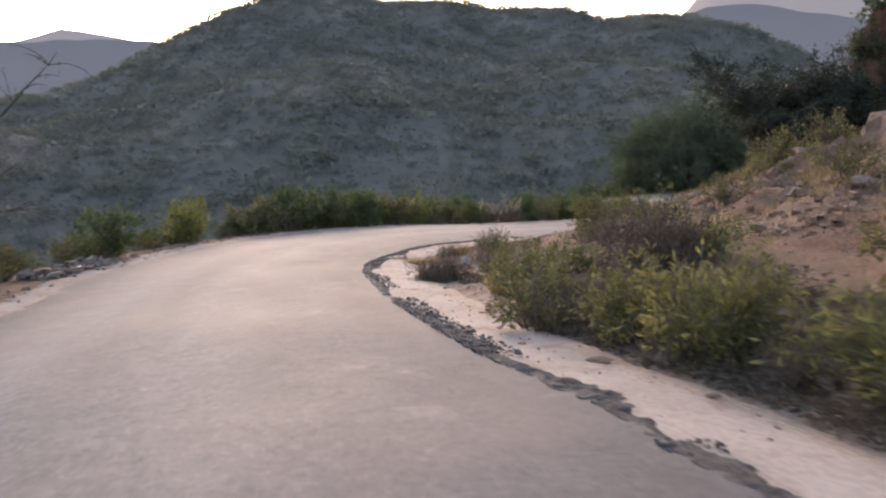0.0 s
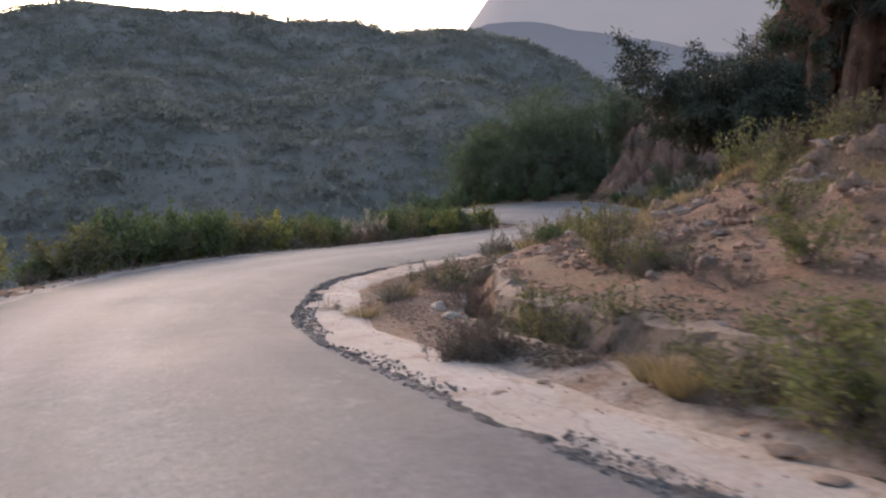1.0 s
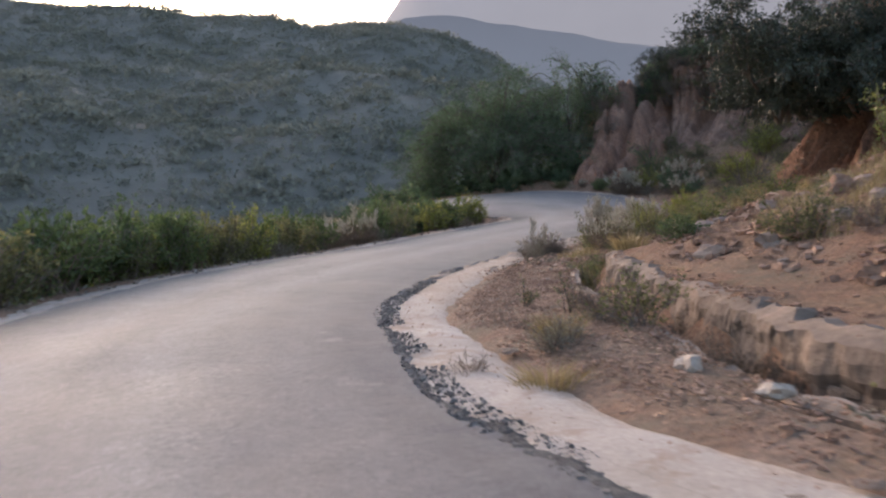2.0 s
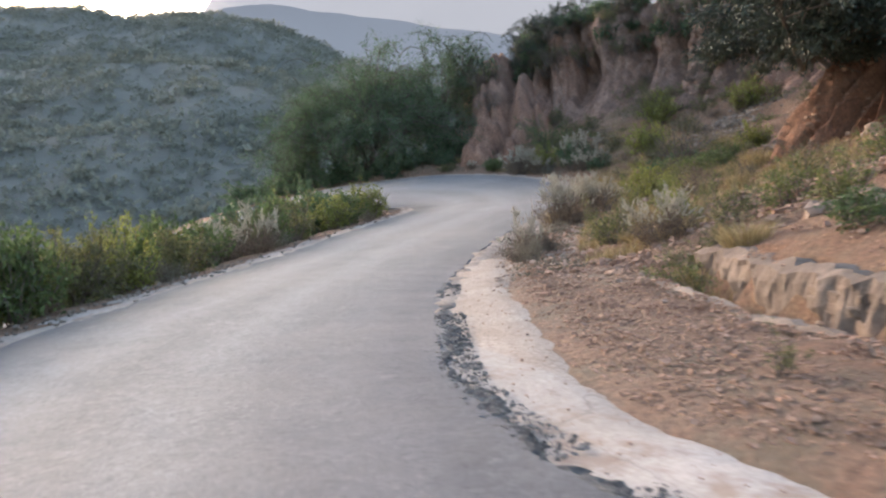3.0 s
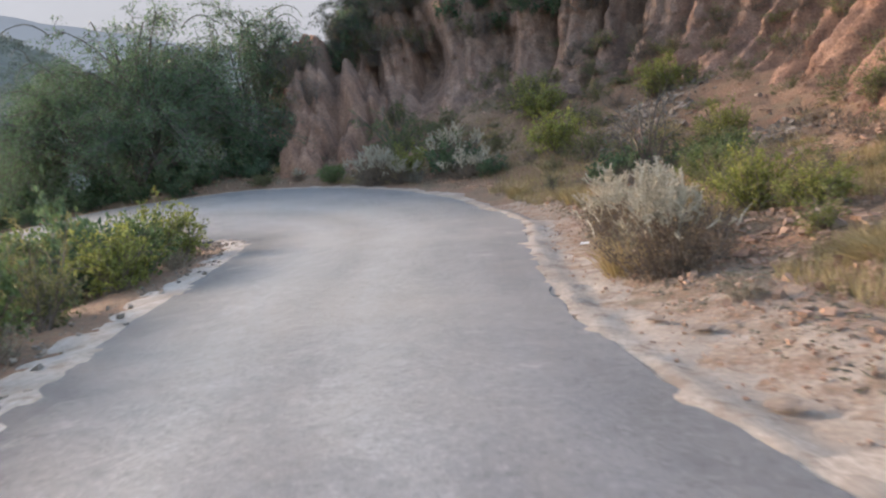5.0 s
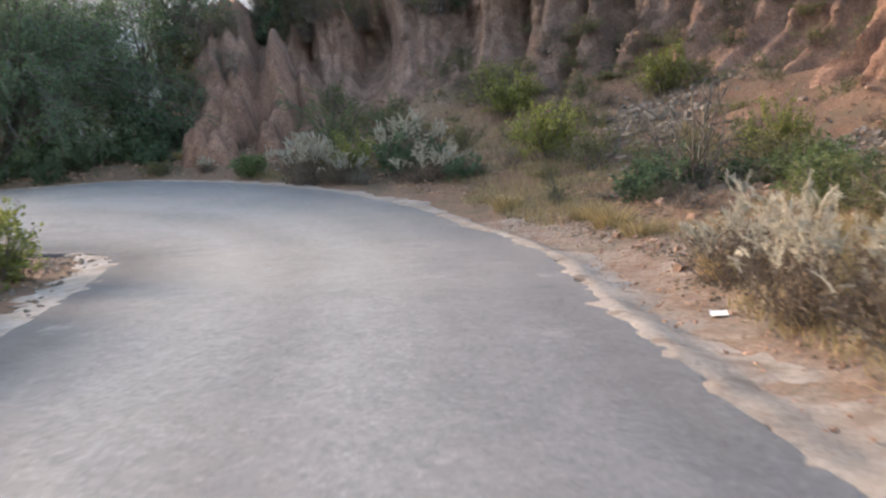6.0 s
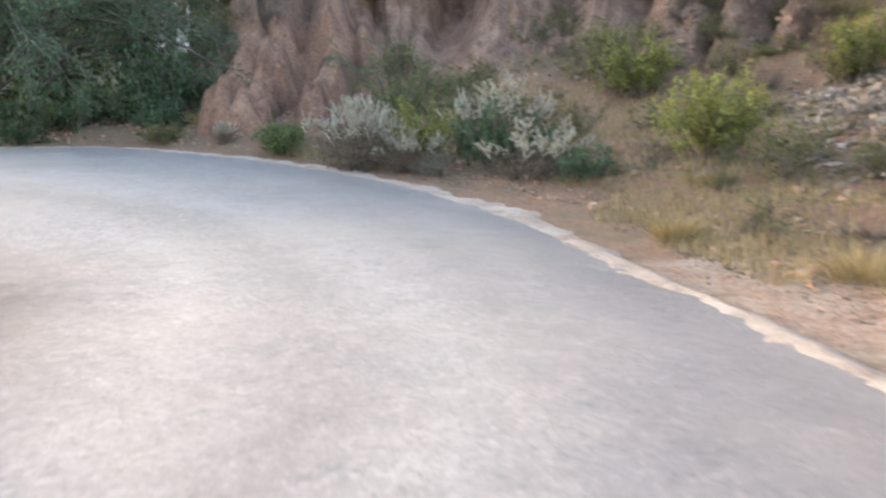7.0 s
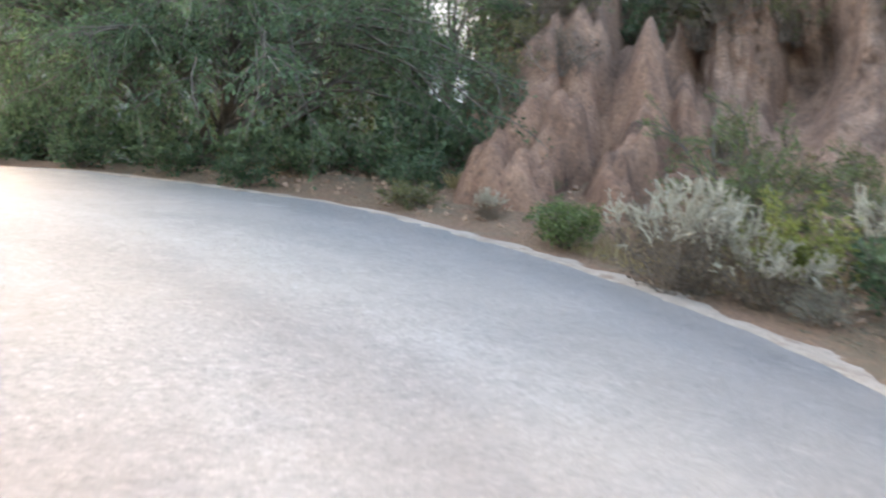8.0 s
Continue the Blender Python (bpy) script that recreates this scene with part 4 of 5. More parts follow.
# ---- woods on the hill across the valley ----
def far_woods(count, seed):
    rng = np.random.default_rng(seed)
    r, az = 62 + 578 * rng.uniform(0, 1, count) ** .62, np.radians(rng.uniform(-34, 42, count))
    x, y = 5 + r * np.sin(az), 25 + r * np.cos(az)
    keep = (vnoise(x / 30, y / 30, 81) > .03) & ((az < radians(8)) | (r > 100))
    x, y, r = x[keep], y[keep], r[keep]
    n = len(x)
    z = ground_z(x, y)
    s = (1.0 + 2.6 * rng.uniform(0, 1, n) ** 2) * (.6 + .8 * vnoise(x / 20, y / 20, 82))
    d = unit(rng.normal(size=(n, 16, 3)) * [1, 1, .7] + [0, 0, .3])
    at = np.stack([x, y, z + s * .35], 1)[:, None] + d * s[:, None, None] * [.7, .7, .45]
    v, f = leaf_mesh(at.reshape(-1, 3), (d + .8 * rng.normal(size=d.shape)).reshape(-1, 3), np.repeat(s, 16) * .5, np.repeat(s, 16) * .42, rng)
    return tagged(mesh("woods", v, f, WOODS), "scrub and trees covering the far hillside, tone lightened for haze", "woods", kind="stuff")


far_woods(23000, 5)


def far_ridge(name, label, profile, r, seed, colour):
    """A distant ridge far beyond the valley, evening haze painted in as its own glow."""
    az = np.linspace(-70, 80, 500)
    el = np.interp(az, [p[0] for p in profile], [p[1] for p in profile]) + .25 * fbm(az * .35, az * 0, 4, seed)
    top = r * np.tan(np.radians(el))
    sx, sy = np.sin(np.radians(az)), np.cos(np.radians(az))
    p = np.stack([np.stack([5 + q * sx, 25 + q * sy, h], -1) for q, h in ((r * .8, -80 + 0 * top), (r * .93, top * .55), (r, top), (r * 1.2, -80 + 0 * top))], 1)
    m, nt, bsdf = material(name + "_haze_glow")
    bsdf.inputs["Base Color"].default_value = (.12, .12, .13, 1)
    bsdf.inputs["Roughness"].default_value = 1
    # emission stands in for the lit haze in front of the ridge
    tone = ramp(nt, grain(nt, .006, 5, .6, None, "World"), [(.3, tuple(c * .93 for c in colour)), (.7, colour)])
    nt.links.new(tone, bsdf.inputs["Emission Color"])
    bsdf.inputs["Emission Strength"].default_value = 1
    return tagged(mesh(name, p.reshape(-1, 3), sheet(p.shape[:2]), m, smooth=True), label, "backdrop", kind="structure")


far_ridge("backdrop_ridge", "grey ridge beyond the hill, haze painted in as glow", [(-70, 9), (-40, 9.5), (-27, 10), (-22, 10.4), (-19, 10.6), (-14, 9.5), (8, 9), (14, 10.8), (17.4, 12.0), (20, 11.9), (22.6, 11.4), (27, 10.2), (37, 7.6), (50, 6), (80, 6)], 1500, 91, (.038, .039, .040))
far_ridge("backdrop_mountain", "tall pale mountain, evening haze painted in as glow", [(-70, 8), (-30, 9), (-24, 10.9), (-19, 10.2), (10, 9), (15.5, 10.8), (17, 12.6), (18.2, 14.0), (20, 16), (25, 18.5), (32, 19.5), (40, 19), (55, 15), (70, 10), (80, 8)], 2600, 95, (.094, .089, .088))


# ---- drain beside the inner bend ----
def offset_line(edge, first, last, per=60):
    line = spline(edge, per)
    d = unit(np.gradient(line, axis=0) * [1, 1, 0])
    norm = np.stack([d[:, 1], -d[:, 0], 0 * d[:, 0]], 1)
    k = np.arange(int(first * per), int(last * per) + 1)
    return line[k], norm[k], k / per


def lengthwise(name, label, first, last, section, mat, seed, rough_by):
    """A bar along the drain: section gives offsets beyond the drain's near lip and heights, in order round it."""
    line, norm, s = offset_line(EDGE_R, first, last)
    t = np.array(BANK, float)
    flat = np.interp(s, t[:, 0], t[:, 1])
    sec = np.array(section, float)
    p = line[:, None] + norm[:, None] * (flat[:, None] + sec[None, :, 0])[..., None]
    p[..., 2] = line[:, None, 2] + sec[None, :, 1]
    run = np.arange(len(s)) * .09
    for j in range(len(sec)):
        n = fbm(run * 2.2, run * 0 + j * .7, 4, seed)
        p[:, j, :2] += norm[:, :2] * (n * rough_by)[:, None]
        p[:, j, 2] += n * rough_by * .6
    p = np.concatenate([p, p[:, :1]], 1)
    return tagged(mesh(name, p.reshape(-1, 3), sheet(p.shape[:2])[:, ::-1], mat), label, "drain", kind="structure")


lengthwise("trim_drain_lip", "worn cement lip of the roadside drain", 2.2, 8.6, [(.03, -.5), (-.13, -.4), (-.13, -.045), (-.08, -.02), (.01, -.03), (.035, -.2)], LIP, 141, .06)
drain_wall = lengthwise("wall_drain", "low rough masonry wall of the drain below the slope", 2.2, 8.6,
                        [(.95, -.5), (.46, -.5), (.46, -.3), (.47, -.15), (.48, 0), (.5, .13), (.53, .22), (.66, .27), (.85, .24), (1.0, .1)], WALLING, 151, .12)


def wall_stones(first, last, seed):
    """Rough field stones laid in the face of the drain wall."""
    rng = np.random.default_rng(seed)
    line, norm, s = offset_line(EDGE_R, first, last, 60)
    flat = np.interp(s, [b[0] for b in BANK], [b[1] for b in BANK])
    run = np.r_[0, np.cumsum(np.linalg.norm(np.diff(line, axis=0), axis=1))]
    shapes = []
    for k in range(6):
        bm = bmesh.new()
        bmesh.ops.create_cube(bm, size=1)
        bmesh.ops.bevel(bm, geom=bm.edges[:], offset=.16, segments=1, affect="EDGES")
        for v in bm.verts:
            v.co += Vector((rng.normal(size=3) * .05).tolist())
        me = bpy.data.meshes.new("stone")
        bm.to_mesh(me)
        bm.free()
        me.materials.append(WALL_STONE)
        shapes.append(me)
    for row in range(4):
        at = rng.uniform(0, .1)
        while at < run[-1] - .2:
            wide = rng.uniform(.10, .28)
            i = int(np.searchsorted(run, at + wide / 2))
            at += wide * rng.uniform(1.02, 1.25)
            if rng.uniform() < .3:
                continue
            p = line[i] + norm[i] * (flat[i] + .535 + .015 * row + rng.uniform(-.025, .03))
            ob = new("stone", shapes[rng.integers(0, 6)])
            ob.parent = drain_wall
            turn = math.degrees(math.atan2(norm[i][0], -norm[i][1])) + rng.normal() * 5
            ob.matrix_basis = pose(p[0], p[1], line[i][2] - .26 + .115 * row + rng.normal() * .02, 0, rng.normal() * 5, turn - 180) @ Matrix.Diagonal((wide, .14, rng.uniform(.08, .14), 1))


WALL_STONE = surface("wall_stone", (.11, .078, .056), (.22, .158, .115), 2.5, 16, .95, .6, .02)
wall_stones(3.7, 8.4, 155)


# ---- plants and stones ----
rng0 = np.random.default_rng(11)
green_bush = Kind(lambda k: shrub("green_bush", "rounded leafy green bush on the road verge", 100 + k, .75, 1.15, 22, 4, 1600, .105, .06, (GREEN, GREEN, OLIVE, GREEN)[k % 4]), 4, "bushes along the verge")
lime_bush = Kind(lambda k: shrub("lime_bush", "fresh yellow-green leafy bush", 600 + k, .75, 1.2, 28, 5, 3000, .085, .048, LIME, low=.2), 3, "yellow-green bushes")
silver_bush = Kind(lambda k: spiky("silver_bush", "silvery white bush of woolly flower spikes over brown stems", 200 + k, .55, .95, 46), 3, "silvery bushes")
dry_bush = Kind(lambda k: shrub("dry_bush", "dead brown twiggy bush", 300 + k, .5, .7, 24, 4, 650, .045, .02, BROWN, low=.2, spread=1.1), 3, "dead bushes")
brush_heap = Kind(lambda k: shrub("brush_heap", "low dark heap of dead brush on the shoulder", 350 + k, .5, .42, 44, 6, 2600, .045, .02, BROWN, low=.1, spread=1.2, base=.25), 2, "dead brush")
weed = Kind(lambda k: shrub("weed", "tall yellow-green weed with drooping leaves", 400 + k, .5, 1.1, 17, 3, 1050, .09, .032, (YELLOW, OLIVE, YELLOW)[k % 3], droop=.25, out=.6), 3, "tall weeds")
scrub = Kind(lambda k: shrub("scrub_bush", "sparse olive scrub bush on the slope", 500 + k, .7, .95, 16, 3, 760, .075, .038, OLIVE), 3, "scrub on the slope")
dark_bush = Kind(lambda k: shrub("dark_bush", "dense dark green bush", 550 + k, .7, 1.0, 18, 3, 1050, .11, .065, DARK), 2, "dark bushes")
leafy_weed = Kind(lambda k: shrub("leafy_weed", "tall weed with long drooping yellow-green leaves", 450 + k, .45, 1.0, 15, 3, 950, .105, .030, BRIGHT, droop=.35, out=.6, low=.2), 3, "drooping weeds")
straw_tuft = Kind(lambda k: tuft("grass_tuft", "tuft of dry straw-coloured grass", 700 + k, .5, .45, 260), 3, "dry grass tufts")
grey_bush = Kind(lambda k: shrub("grey_bush", "pale grey dry bush of fine twigs", 800 + k, .5, .75, 28, 4, 1200, .06, .015, GREYLEAF, low=.25, spread=1.05), 2, "pale dry bushes")
sapling = Kind(lambda k: shrub("sapling", "thin upright sapling with few leaves", 900 + k, .28, 1.0, 6, 5, 320, .06, .026, OLIVE, wood=BARK, base=.03), 2, "thin saplings")
feathery = Kind(lambda k: shrub("feathery_sapling", "feathery green sapling on an arching stem", 950 + k, 1.1, 1.7, 7, 9, 2600, .06, .02, GREEN, wood=BARK, droop=.5, base=.05), 2, "feathery saplings")
bare_shrub = Kind(lambda k: shrub("bare_shrub", "leafless upright thorn shrub with dark stems", 980 + k, .85, 1.9, 11, 9, 420, .05, .022, OLIVE, wood=BARK, base=.1), 1)
slope_tree = Kind(lambda k: tree("slope_tree", "thorn tree on top of the bank, leaf colour darkened as backlit", 41 + k, 3.4, 2.7, 4, 6500, .15, BACKLIT, 6), 3, "trees above the bank")
SIZES = {green_bush: (1.7, 1.2), lime_bush: (1.7, 1.25), silver_bush: (1.4, 1.05), dry_bush: (1.15, .75), brush_heap: (1.2, .45), weed: (1.1, 1.15), leafy_weed: (1.0, 1.05), scrub: (1.6, 1.0), dark_bush: (1.6, 1.05),
         straw_tuft: (.8, .45), grey_bush: (1.15, .8), sapling: (.7, 1.05), feathery: (2.4, 1.75), bare_shrub: (1.9, 2.0), slope_tree: (5.5, 4.4)}


def plant(kind, x, y, tall, wide, sink=.03):
    """A plant of that height and width in metres."""
    w, h = SIZES[kind]
    size = wide / w
    return kind.put(x, y, size, rng0.uniform(0, 360), sink, tall / h / size)


def edge_point(edge, side, station, off):
    line = spline(edge, 40)
    k = min(int(station * 40), len(line) - 2)
    d = unit((line[k + 1] - line[k]) * [1, 1, 0])
    return line[k, 0] + d[1] * side * off, line[k, 1] - d[0] * side * off


def beside_slope(count):
    line = spline(EDGE_R, 60)
    d = unit(np.gradient(line, axis=0) * [1, 1, 0])
    k, off = (rng0.uniform(9.5, 18.6, count) * 60).astype(int), rng0.uniform(2.5, 10, count)
    return [(float(line[i, 0] + d[i, 1] * o), float(line[i, 1] - d[i, 0] * o)) for i, o in zip(k, off)]


# outer verge: station along the edge, distance beyond it, height, width
for kind, places in (
        (green_bush, [(3.4, 1.4, .9, 1.3), (5.9, 1.1, 1.2, 1.6), (7.5, 1.1, 1.3, 1.9), (7.9, 1.3, 1.7, 2.2), (8.3, 1.4, 1.65, 1.9), (8.75, 1.1, 1.4, 1.4), (10.2, 1.1, 1.1, 1.4), (10.5, 1.15, 1.2, 1.4), (11.15, 1.2, 1.5, 1.3), (12.15, 1.1, 1.2, 1.5), (9.3, 1.3, 1.4, 1.5), (8.9, 1.6, 1.6, 1.6), (9.9, 1.4, 1.3, 1.5)]),
        (lime_bush, [(6.8, 1.1, 1.3, 1.4), (9.6, 1.1, 1.25, 1.35), (11.85, 1.05, 1.2, 1.6), (12.7, 1.0, 1.35, 1.6)]),
        (scrub, [(5.0, 1.3, 1.0, 1.7), (9.25, 1.25, 1.1, 1.5), (4.2, 1.5, .8, 1.3), (6.35, 1.3, .7, 1.2), (12.4, 1.4, .9, 1.4)]),
        (silver_bush, [(10.85, .9, 1.15, 1.3), (10.72, 1.35, 1.0, 1.2), (12.95, .75, .6, .8)]),
        (grey_bush, [(11.0, .6, .55, .8), (9.9, .75, .5, .8), (12.3, .6, .45, .7)]),
        (weed, [(9.0, 1.2, 1.35, 1.0), (11.35, 1.0, 1.5, 1.0), (8.3, .9, .9, .9), (11.5, 1.3, 1.2, 1.0)]),
        (dry_bush, [(4.6, 1.2, .55, 1.0), (8.5, 1.8, 1.4, 1.6), (8.4, 1.5, 1.3, 1.4), (7.1, .8, .4, .7), (10.0, 1.6, 1.0, 1.2)])):
    for station, off, tall, wide in places:
        plant(kind, *edge_point(EDGE_L, -1, station, off + .4), tall, wide)
# second row, lower on the outer slope
for s in np.arange(3.2, 13.4, .3):
    x, y = edge_point(EDGE_L, -1, s + rng0.uniform(-.15, .15), rng0.uniform(2.1, 3.4))
    fuller = .55 + .45 * float(step(7.5, 9.5, s))
    plant((green_bush, scrub, green_bush, lime_bush, dark_bush)[rng0.integers(0, 5)], x, y, rng0.uniform(1.2, 1.9) * fuller, rng0.uniform(1.2, 2.1) * (.4 + .6 * fuller))
for s in np.arange(5.5, 19.5, .8):
    x, y = edge_point(EDGE_L, -1, s + rng0.uniform(-.3, .3), rng0.uniform(4.5, 8))
    plant((dark_bush, scrub, green_bush)[rng0.integers(0, 3)], x, y, rng0.uniform(1.2, 1.9), rng0.uniform(1.8, 2.6))

# inner side of the road: x, y, height, width
for kind, places in (
        (weed, [(.9, 7.5, .8, .9), (1.95, 5.6, .8, .6), (1.5, 6.8, .75, .6), (2.4, 4.8, .7, .7), (1.8, 7.6, .85, 1.0), (1.05, 9.4, .75, .95), (.85, 10.2, .55, .7), (1.6, 10.1, .5, .8), (2.7, 8.6, .5, .9),
                (2.9, 16.2, .95, .85), (3.1, 12.4, .7, .8), (8.9, 22.0, 1.6, 1.5), (4.2, 19.3, .75, .9), (6.3, 24.4, .8, .9), (5.4, 22.9, .7, .8)]),
        (weed, [(6.05, 27.6, .95, 1.0), (6.9, 28.5, .6, .9), (7.6, 23.6, .8, .9), (3.6, 6.2, .9, .9), (3.2, 9.8, .45, .9), (2.9, 4.2, .8, .8), (3.3, 5.0, .9, .9), (2.7, 3.4, .8, .9), (2.3, 3.9, .75, .8), (2.35, 3.0, .75, .8), (1.25, 9.1, .6, .7), (16.5, 36.2, .8, 1.1), (15.6, 35.2, .8, 1.2), (14.2, 34.3, .6, 1.0)]),
        (brush_heap, [(2.0, 8.2, .65, 1.0), (2.25, 8.7, .5, .9), (1.7, 7.9, .6, .8), (1.0, 16.4, .5, .55)]),
        (dry_bush, [(2.1, 8.4, .95, 1.1), (.78, 16.5, .62, .5), (.95, 16.1, .5, .45), (1.55, 18.4, .6, .9), (1.1, 18.9, .55, .8), (2.7, 13.7, .5, .7), (2.4, 12.5, .4, .6), (2.6, 14.7, .4, .6), (9.4, 28.8, .7, .85), (10.5, 29.5, .6, .9), (10.8, 33.3, .85, .95), (-.9, 17.6, .3, .4), (3.9, 18.0, .4, .7)]),
        (brush_heap, [(-.2, 12.85, .40, .62), (.12, 12.9, .40, .6), (2.15, 4.75, .25, .6), (1.15, 7.7, .34, .9), (1.05, 8.7, .3, .8), (2.2, 4.0, .32, .9)]),
        (scrub, [(5.3, 24.4, .75, 1.1), (8.4, 25.6, .7, 1.2), (7.4, 18.8, 1.2, 1.6), (1.15, 13.3, .6, .9), (1.1, 18.2, .65, 1.05), (.95, 13.9, .75, 1.0), (1.1, 14.5, .8, 1.0), (3.05, 15.2, .6, .9), (8.0, 17.4, 1.0, 1.4), (22.2, 42.6, 1.4, 1.6), (28.6, 49.6, 1.7, 2.3), (30.3, 53.0, 1.4, 1.8), (27.0, 55.3, 1.5, 1.9), (6.0, 12.5, .9, 1.3)]),
        (scrub, [(28.7, 43.8, 1.4, 1.7), (26.8, 52.2, 1.2, 1.8), (26.2, 53.6, 1.1, 1.6), (25.3, 46.4, .9, 1.6), (20.0, 37.6, 1.0, 1.8), (27.0, 46.0, 1.0, 1.9), (29.2, 46.5, 1.2, 1.6), (23.0, 40.5, .8, 1.4), (23.8, 51.8, 1.0, 1.4), (5.2, 15.6, .7, 1.2)]),
        (brush_heap, [(5.5, 28.95, .42, .75), (9.7, 33.0, .4, .9)]),
        (silver_bush, [(5.2, 29.05, .85, .8)]),
        (grey_bush, [(4.75, 28.2, .5, .7), (10.0, 33.9, .7, .9), (.1, 17.9, .35, .7), (8.0, 31.6, .35, .6), (20.6, 48.3, .5, .9)]),
        (silver_bush, [(5.25, 25.6, .8, .95), (9.2, 33.1, 1.2, 1.3), (12.95, 36.1, .95, 1.1), (11.65, 35.05, 1.05, 1.2), (11.0, 34.3, 1.0, 1.2), (21.3, 46.8, .9, 1.6), (22.6, 48.3, 1.4, 1.9), (19.95, 49.7, 1.25, 1.6), (21.0, 50.9, .95, 1.4), (20.6, 48.9, .8, 1.2),
                       (19.9, 53.7, .45, .6), (22.1, 46.5, .8, 1.0), (14.0, 36.6, .6, .9)]),
        (leafy_weed, [(1.75, 5.95, .85, .9), (1.92, 5.5, .9, .65), (1.65, 6.5, .75, .8), (1.4, 7.0, .7, .6), (2.3, 4.6, .8, .8), (1.1, 9.1, .65, .7), (2.4, 4.0, .8, .9), (1.3, 9.9, .6, .7), (6.6, 17.9, .6, .7), (9.2, 21.6, 1.2, 1.0), (8.7, 19.0, .9, .9)]),
        (lime_bush, [(23.0, 44.2, 1.6, 1.9), (12.3, 33.4, 1.0, 1.15), (23.2, 38.7, 1.15, 1.4), (28.1, 48.4, 1.5, 2.2), (29.0, 43.5, 1.4, 1.8), (21.3, 49.2, 1.1, 1.5), (11.6, 32.2, .6, 1.0), (30.2, 50.6, 1.1, 1.4), (6.8, 26.9, .7, 1.0)]),
        (straw_tuft, [(.82, 11.0, .3, .6), (.95, 11.6, .3, .6), (.75, 10.6, .25, .5)]),
        (scrub, [(1.0, 14.2, .7, .8), (1.25, 12.7, .6, .7), (1.15, 13.6, .7, .9)]),
        (green_bush, [(3.0, 15.2, .5, .9), (4.1, 21.8, .45, .85), (20.0, 51.8, .7, 1.15), (20.5, 52.5, .5, 1.0), (19.2, 54.8, .5, 1.1)]),
        (dark_bush, [(21.6, 48.0, 1.2, 1.6), (19.4, 39.4, .7, 1.3), (22.3, 47.4, .9, 1.2), (18.9, 60.9, 1.2, 2.4), (20.6, 60.0, .8, 1.6), (15.0, 61.9, 1.1, 2.2), (12.4, 62.8, 1.0, 2.2), (16.6, 62.0, 1.6, 3.0), (19.8, 61.6, 1.6, 3.0), (14.0, 63.2, 1.8, 3.2), (17.8, 63.6, 2.2, 3.6), (20.6, 63.0, 2.2, 3.2), (10.8, 63.6, 1.6, 2.8), (17.3, 57.6, .7, 1.3), (16.3, 59.2, .9, 1.6), (18.4, 58.2, .8, 1.5), (14.9, 60.4, .8, 1.6), (18.0, 59.6, 1.0, 1.8), (19.9, 56.6, .6, 1.1), (13.2, 61.3, .8, 1.6), (20.2, 57.6, 1.3, 2.3), (21.6, 59.2, 1.6, 2.6), (22.4, 61.2, 2.0, 3.0), (19.2, 58.4, 1.1, 2.0), (20.0, 56.0, .7, 1.5), (21.4, 57.9, 1.6, 2.2)]),
        (sapling, [(2.9, 16.4, .95, .6), (.85, 20.3, .42, .35), (18.9, 41.6, .75, .65), (19.3, 42.0, .6, .55), (1.0, 19.4, .45, .35)]),
        (feathery, [(22.6, 51.0, 2.3, 2.8), (24.0, 52.9, 2.1, 2.6), (23.4, 49.8, 1.6, 2.0)]),
        (bare_shrub, [(19.4, 39.2, 2.5, 2.3)]),
        (dark_bush, [(19.0, 39.9, .75, 1.3), (20.3, 39.9, .8, 1.4), (20.2, 38.6, .7, 1.2), (21.4, 45.6, .6, 1.2)]),
        (green_bush, [(18.4, 36.6, .75, 1.3), (19.6, 37.2, .8, 1.5), (17.4, 36.4, .7, 1.3), (21.2, 38.2, .8, 1.5)]),
        (scrub, [(20.8, 40.4, .7, 1.3), (22.4, 41.6, .7, 1.3), (17.0, 35.4, .7, 1.2), (24.0, 39.6, 1.0, 1.5), (26.4, 44.8, .8, 1.6), (24.6, 47.9, .8, 1.6)]),
        (straw_tuft, [(17.1, 39.6, .5, .9), (17.8, 40.3, .45, .9), (16.3, 38.7, .4, .8), (18.9, 42.8, .4, .8), (-.5, 16.9, .3, .6), (.3, 18.3, .35, .6), (7.2, 28.8, .4, .8), (13.4, 36.4, .45, .8), (9.6, 33.8, .6, .8), (12.0, 34.6, .5, .9)])):
    for x, y, tall, wide in places:
        plant(kind, x, y, tall, wide)

# low growth scattered over the slope below the bank
for x, y in beside_slope(150):
    kind = (scrub, straw_tuft, dry_bush, scrub, weed, dry_bush)[rng0.integers(0, 6)]
    plant(kind, x, y, rng0.uniform(.25, .65), rng0.uniform(.5, 1.1))

# thorn trees at the far bend
for seed, x, y, tall, reach, sprays, count in ((31, 17.8, 61.7, 7.9, 5.9, 250, 76000), (33, 14.6, 65.6, 4.6, 2.4, 50, 10000), (36, 24.2, 62.6, 7.6, 3.5, 120, 32000)):
    big = domed_tree("thorn_tree", "large domed dark green thorn tree at the bend", seed, tall, reach, sprays, count, .13, DARK)
    big.matrix_basis = pose(x, y, float(ground_z(np.array([x]), np.array([y]))[0]) - .1, 0, 0, seed * 7)
side_tree = tree("dry_tree", "thin nearly leafless tree on the outer slope", 58, 5.6, 2.4, 4, 4500, .06, BROWN, 15, (-.05, 0))
side_tree.matrix_basis = pose(-10.3, 15.9, float(ground_z(np.array([-10.3]), np.array([15.9]))[0]) - .1)

# trees and scrub along the top of the bank, and scrub hanging on its upper face; u is a place along the foot, v up the face
count_u = len(bank_face)
knots = len(CLIFF) - 1


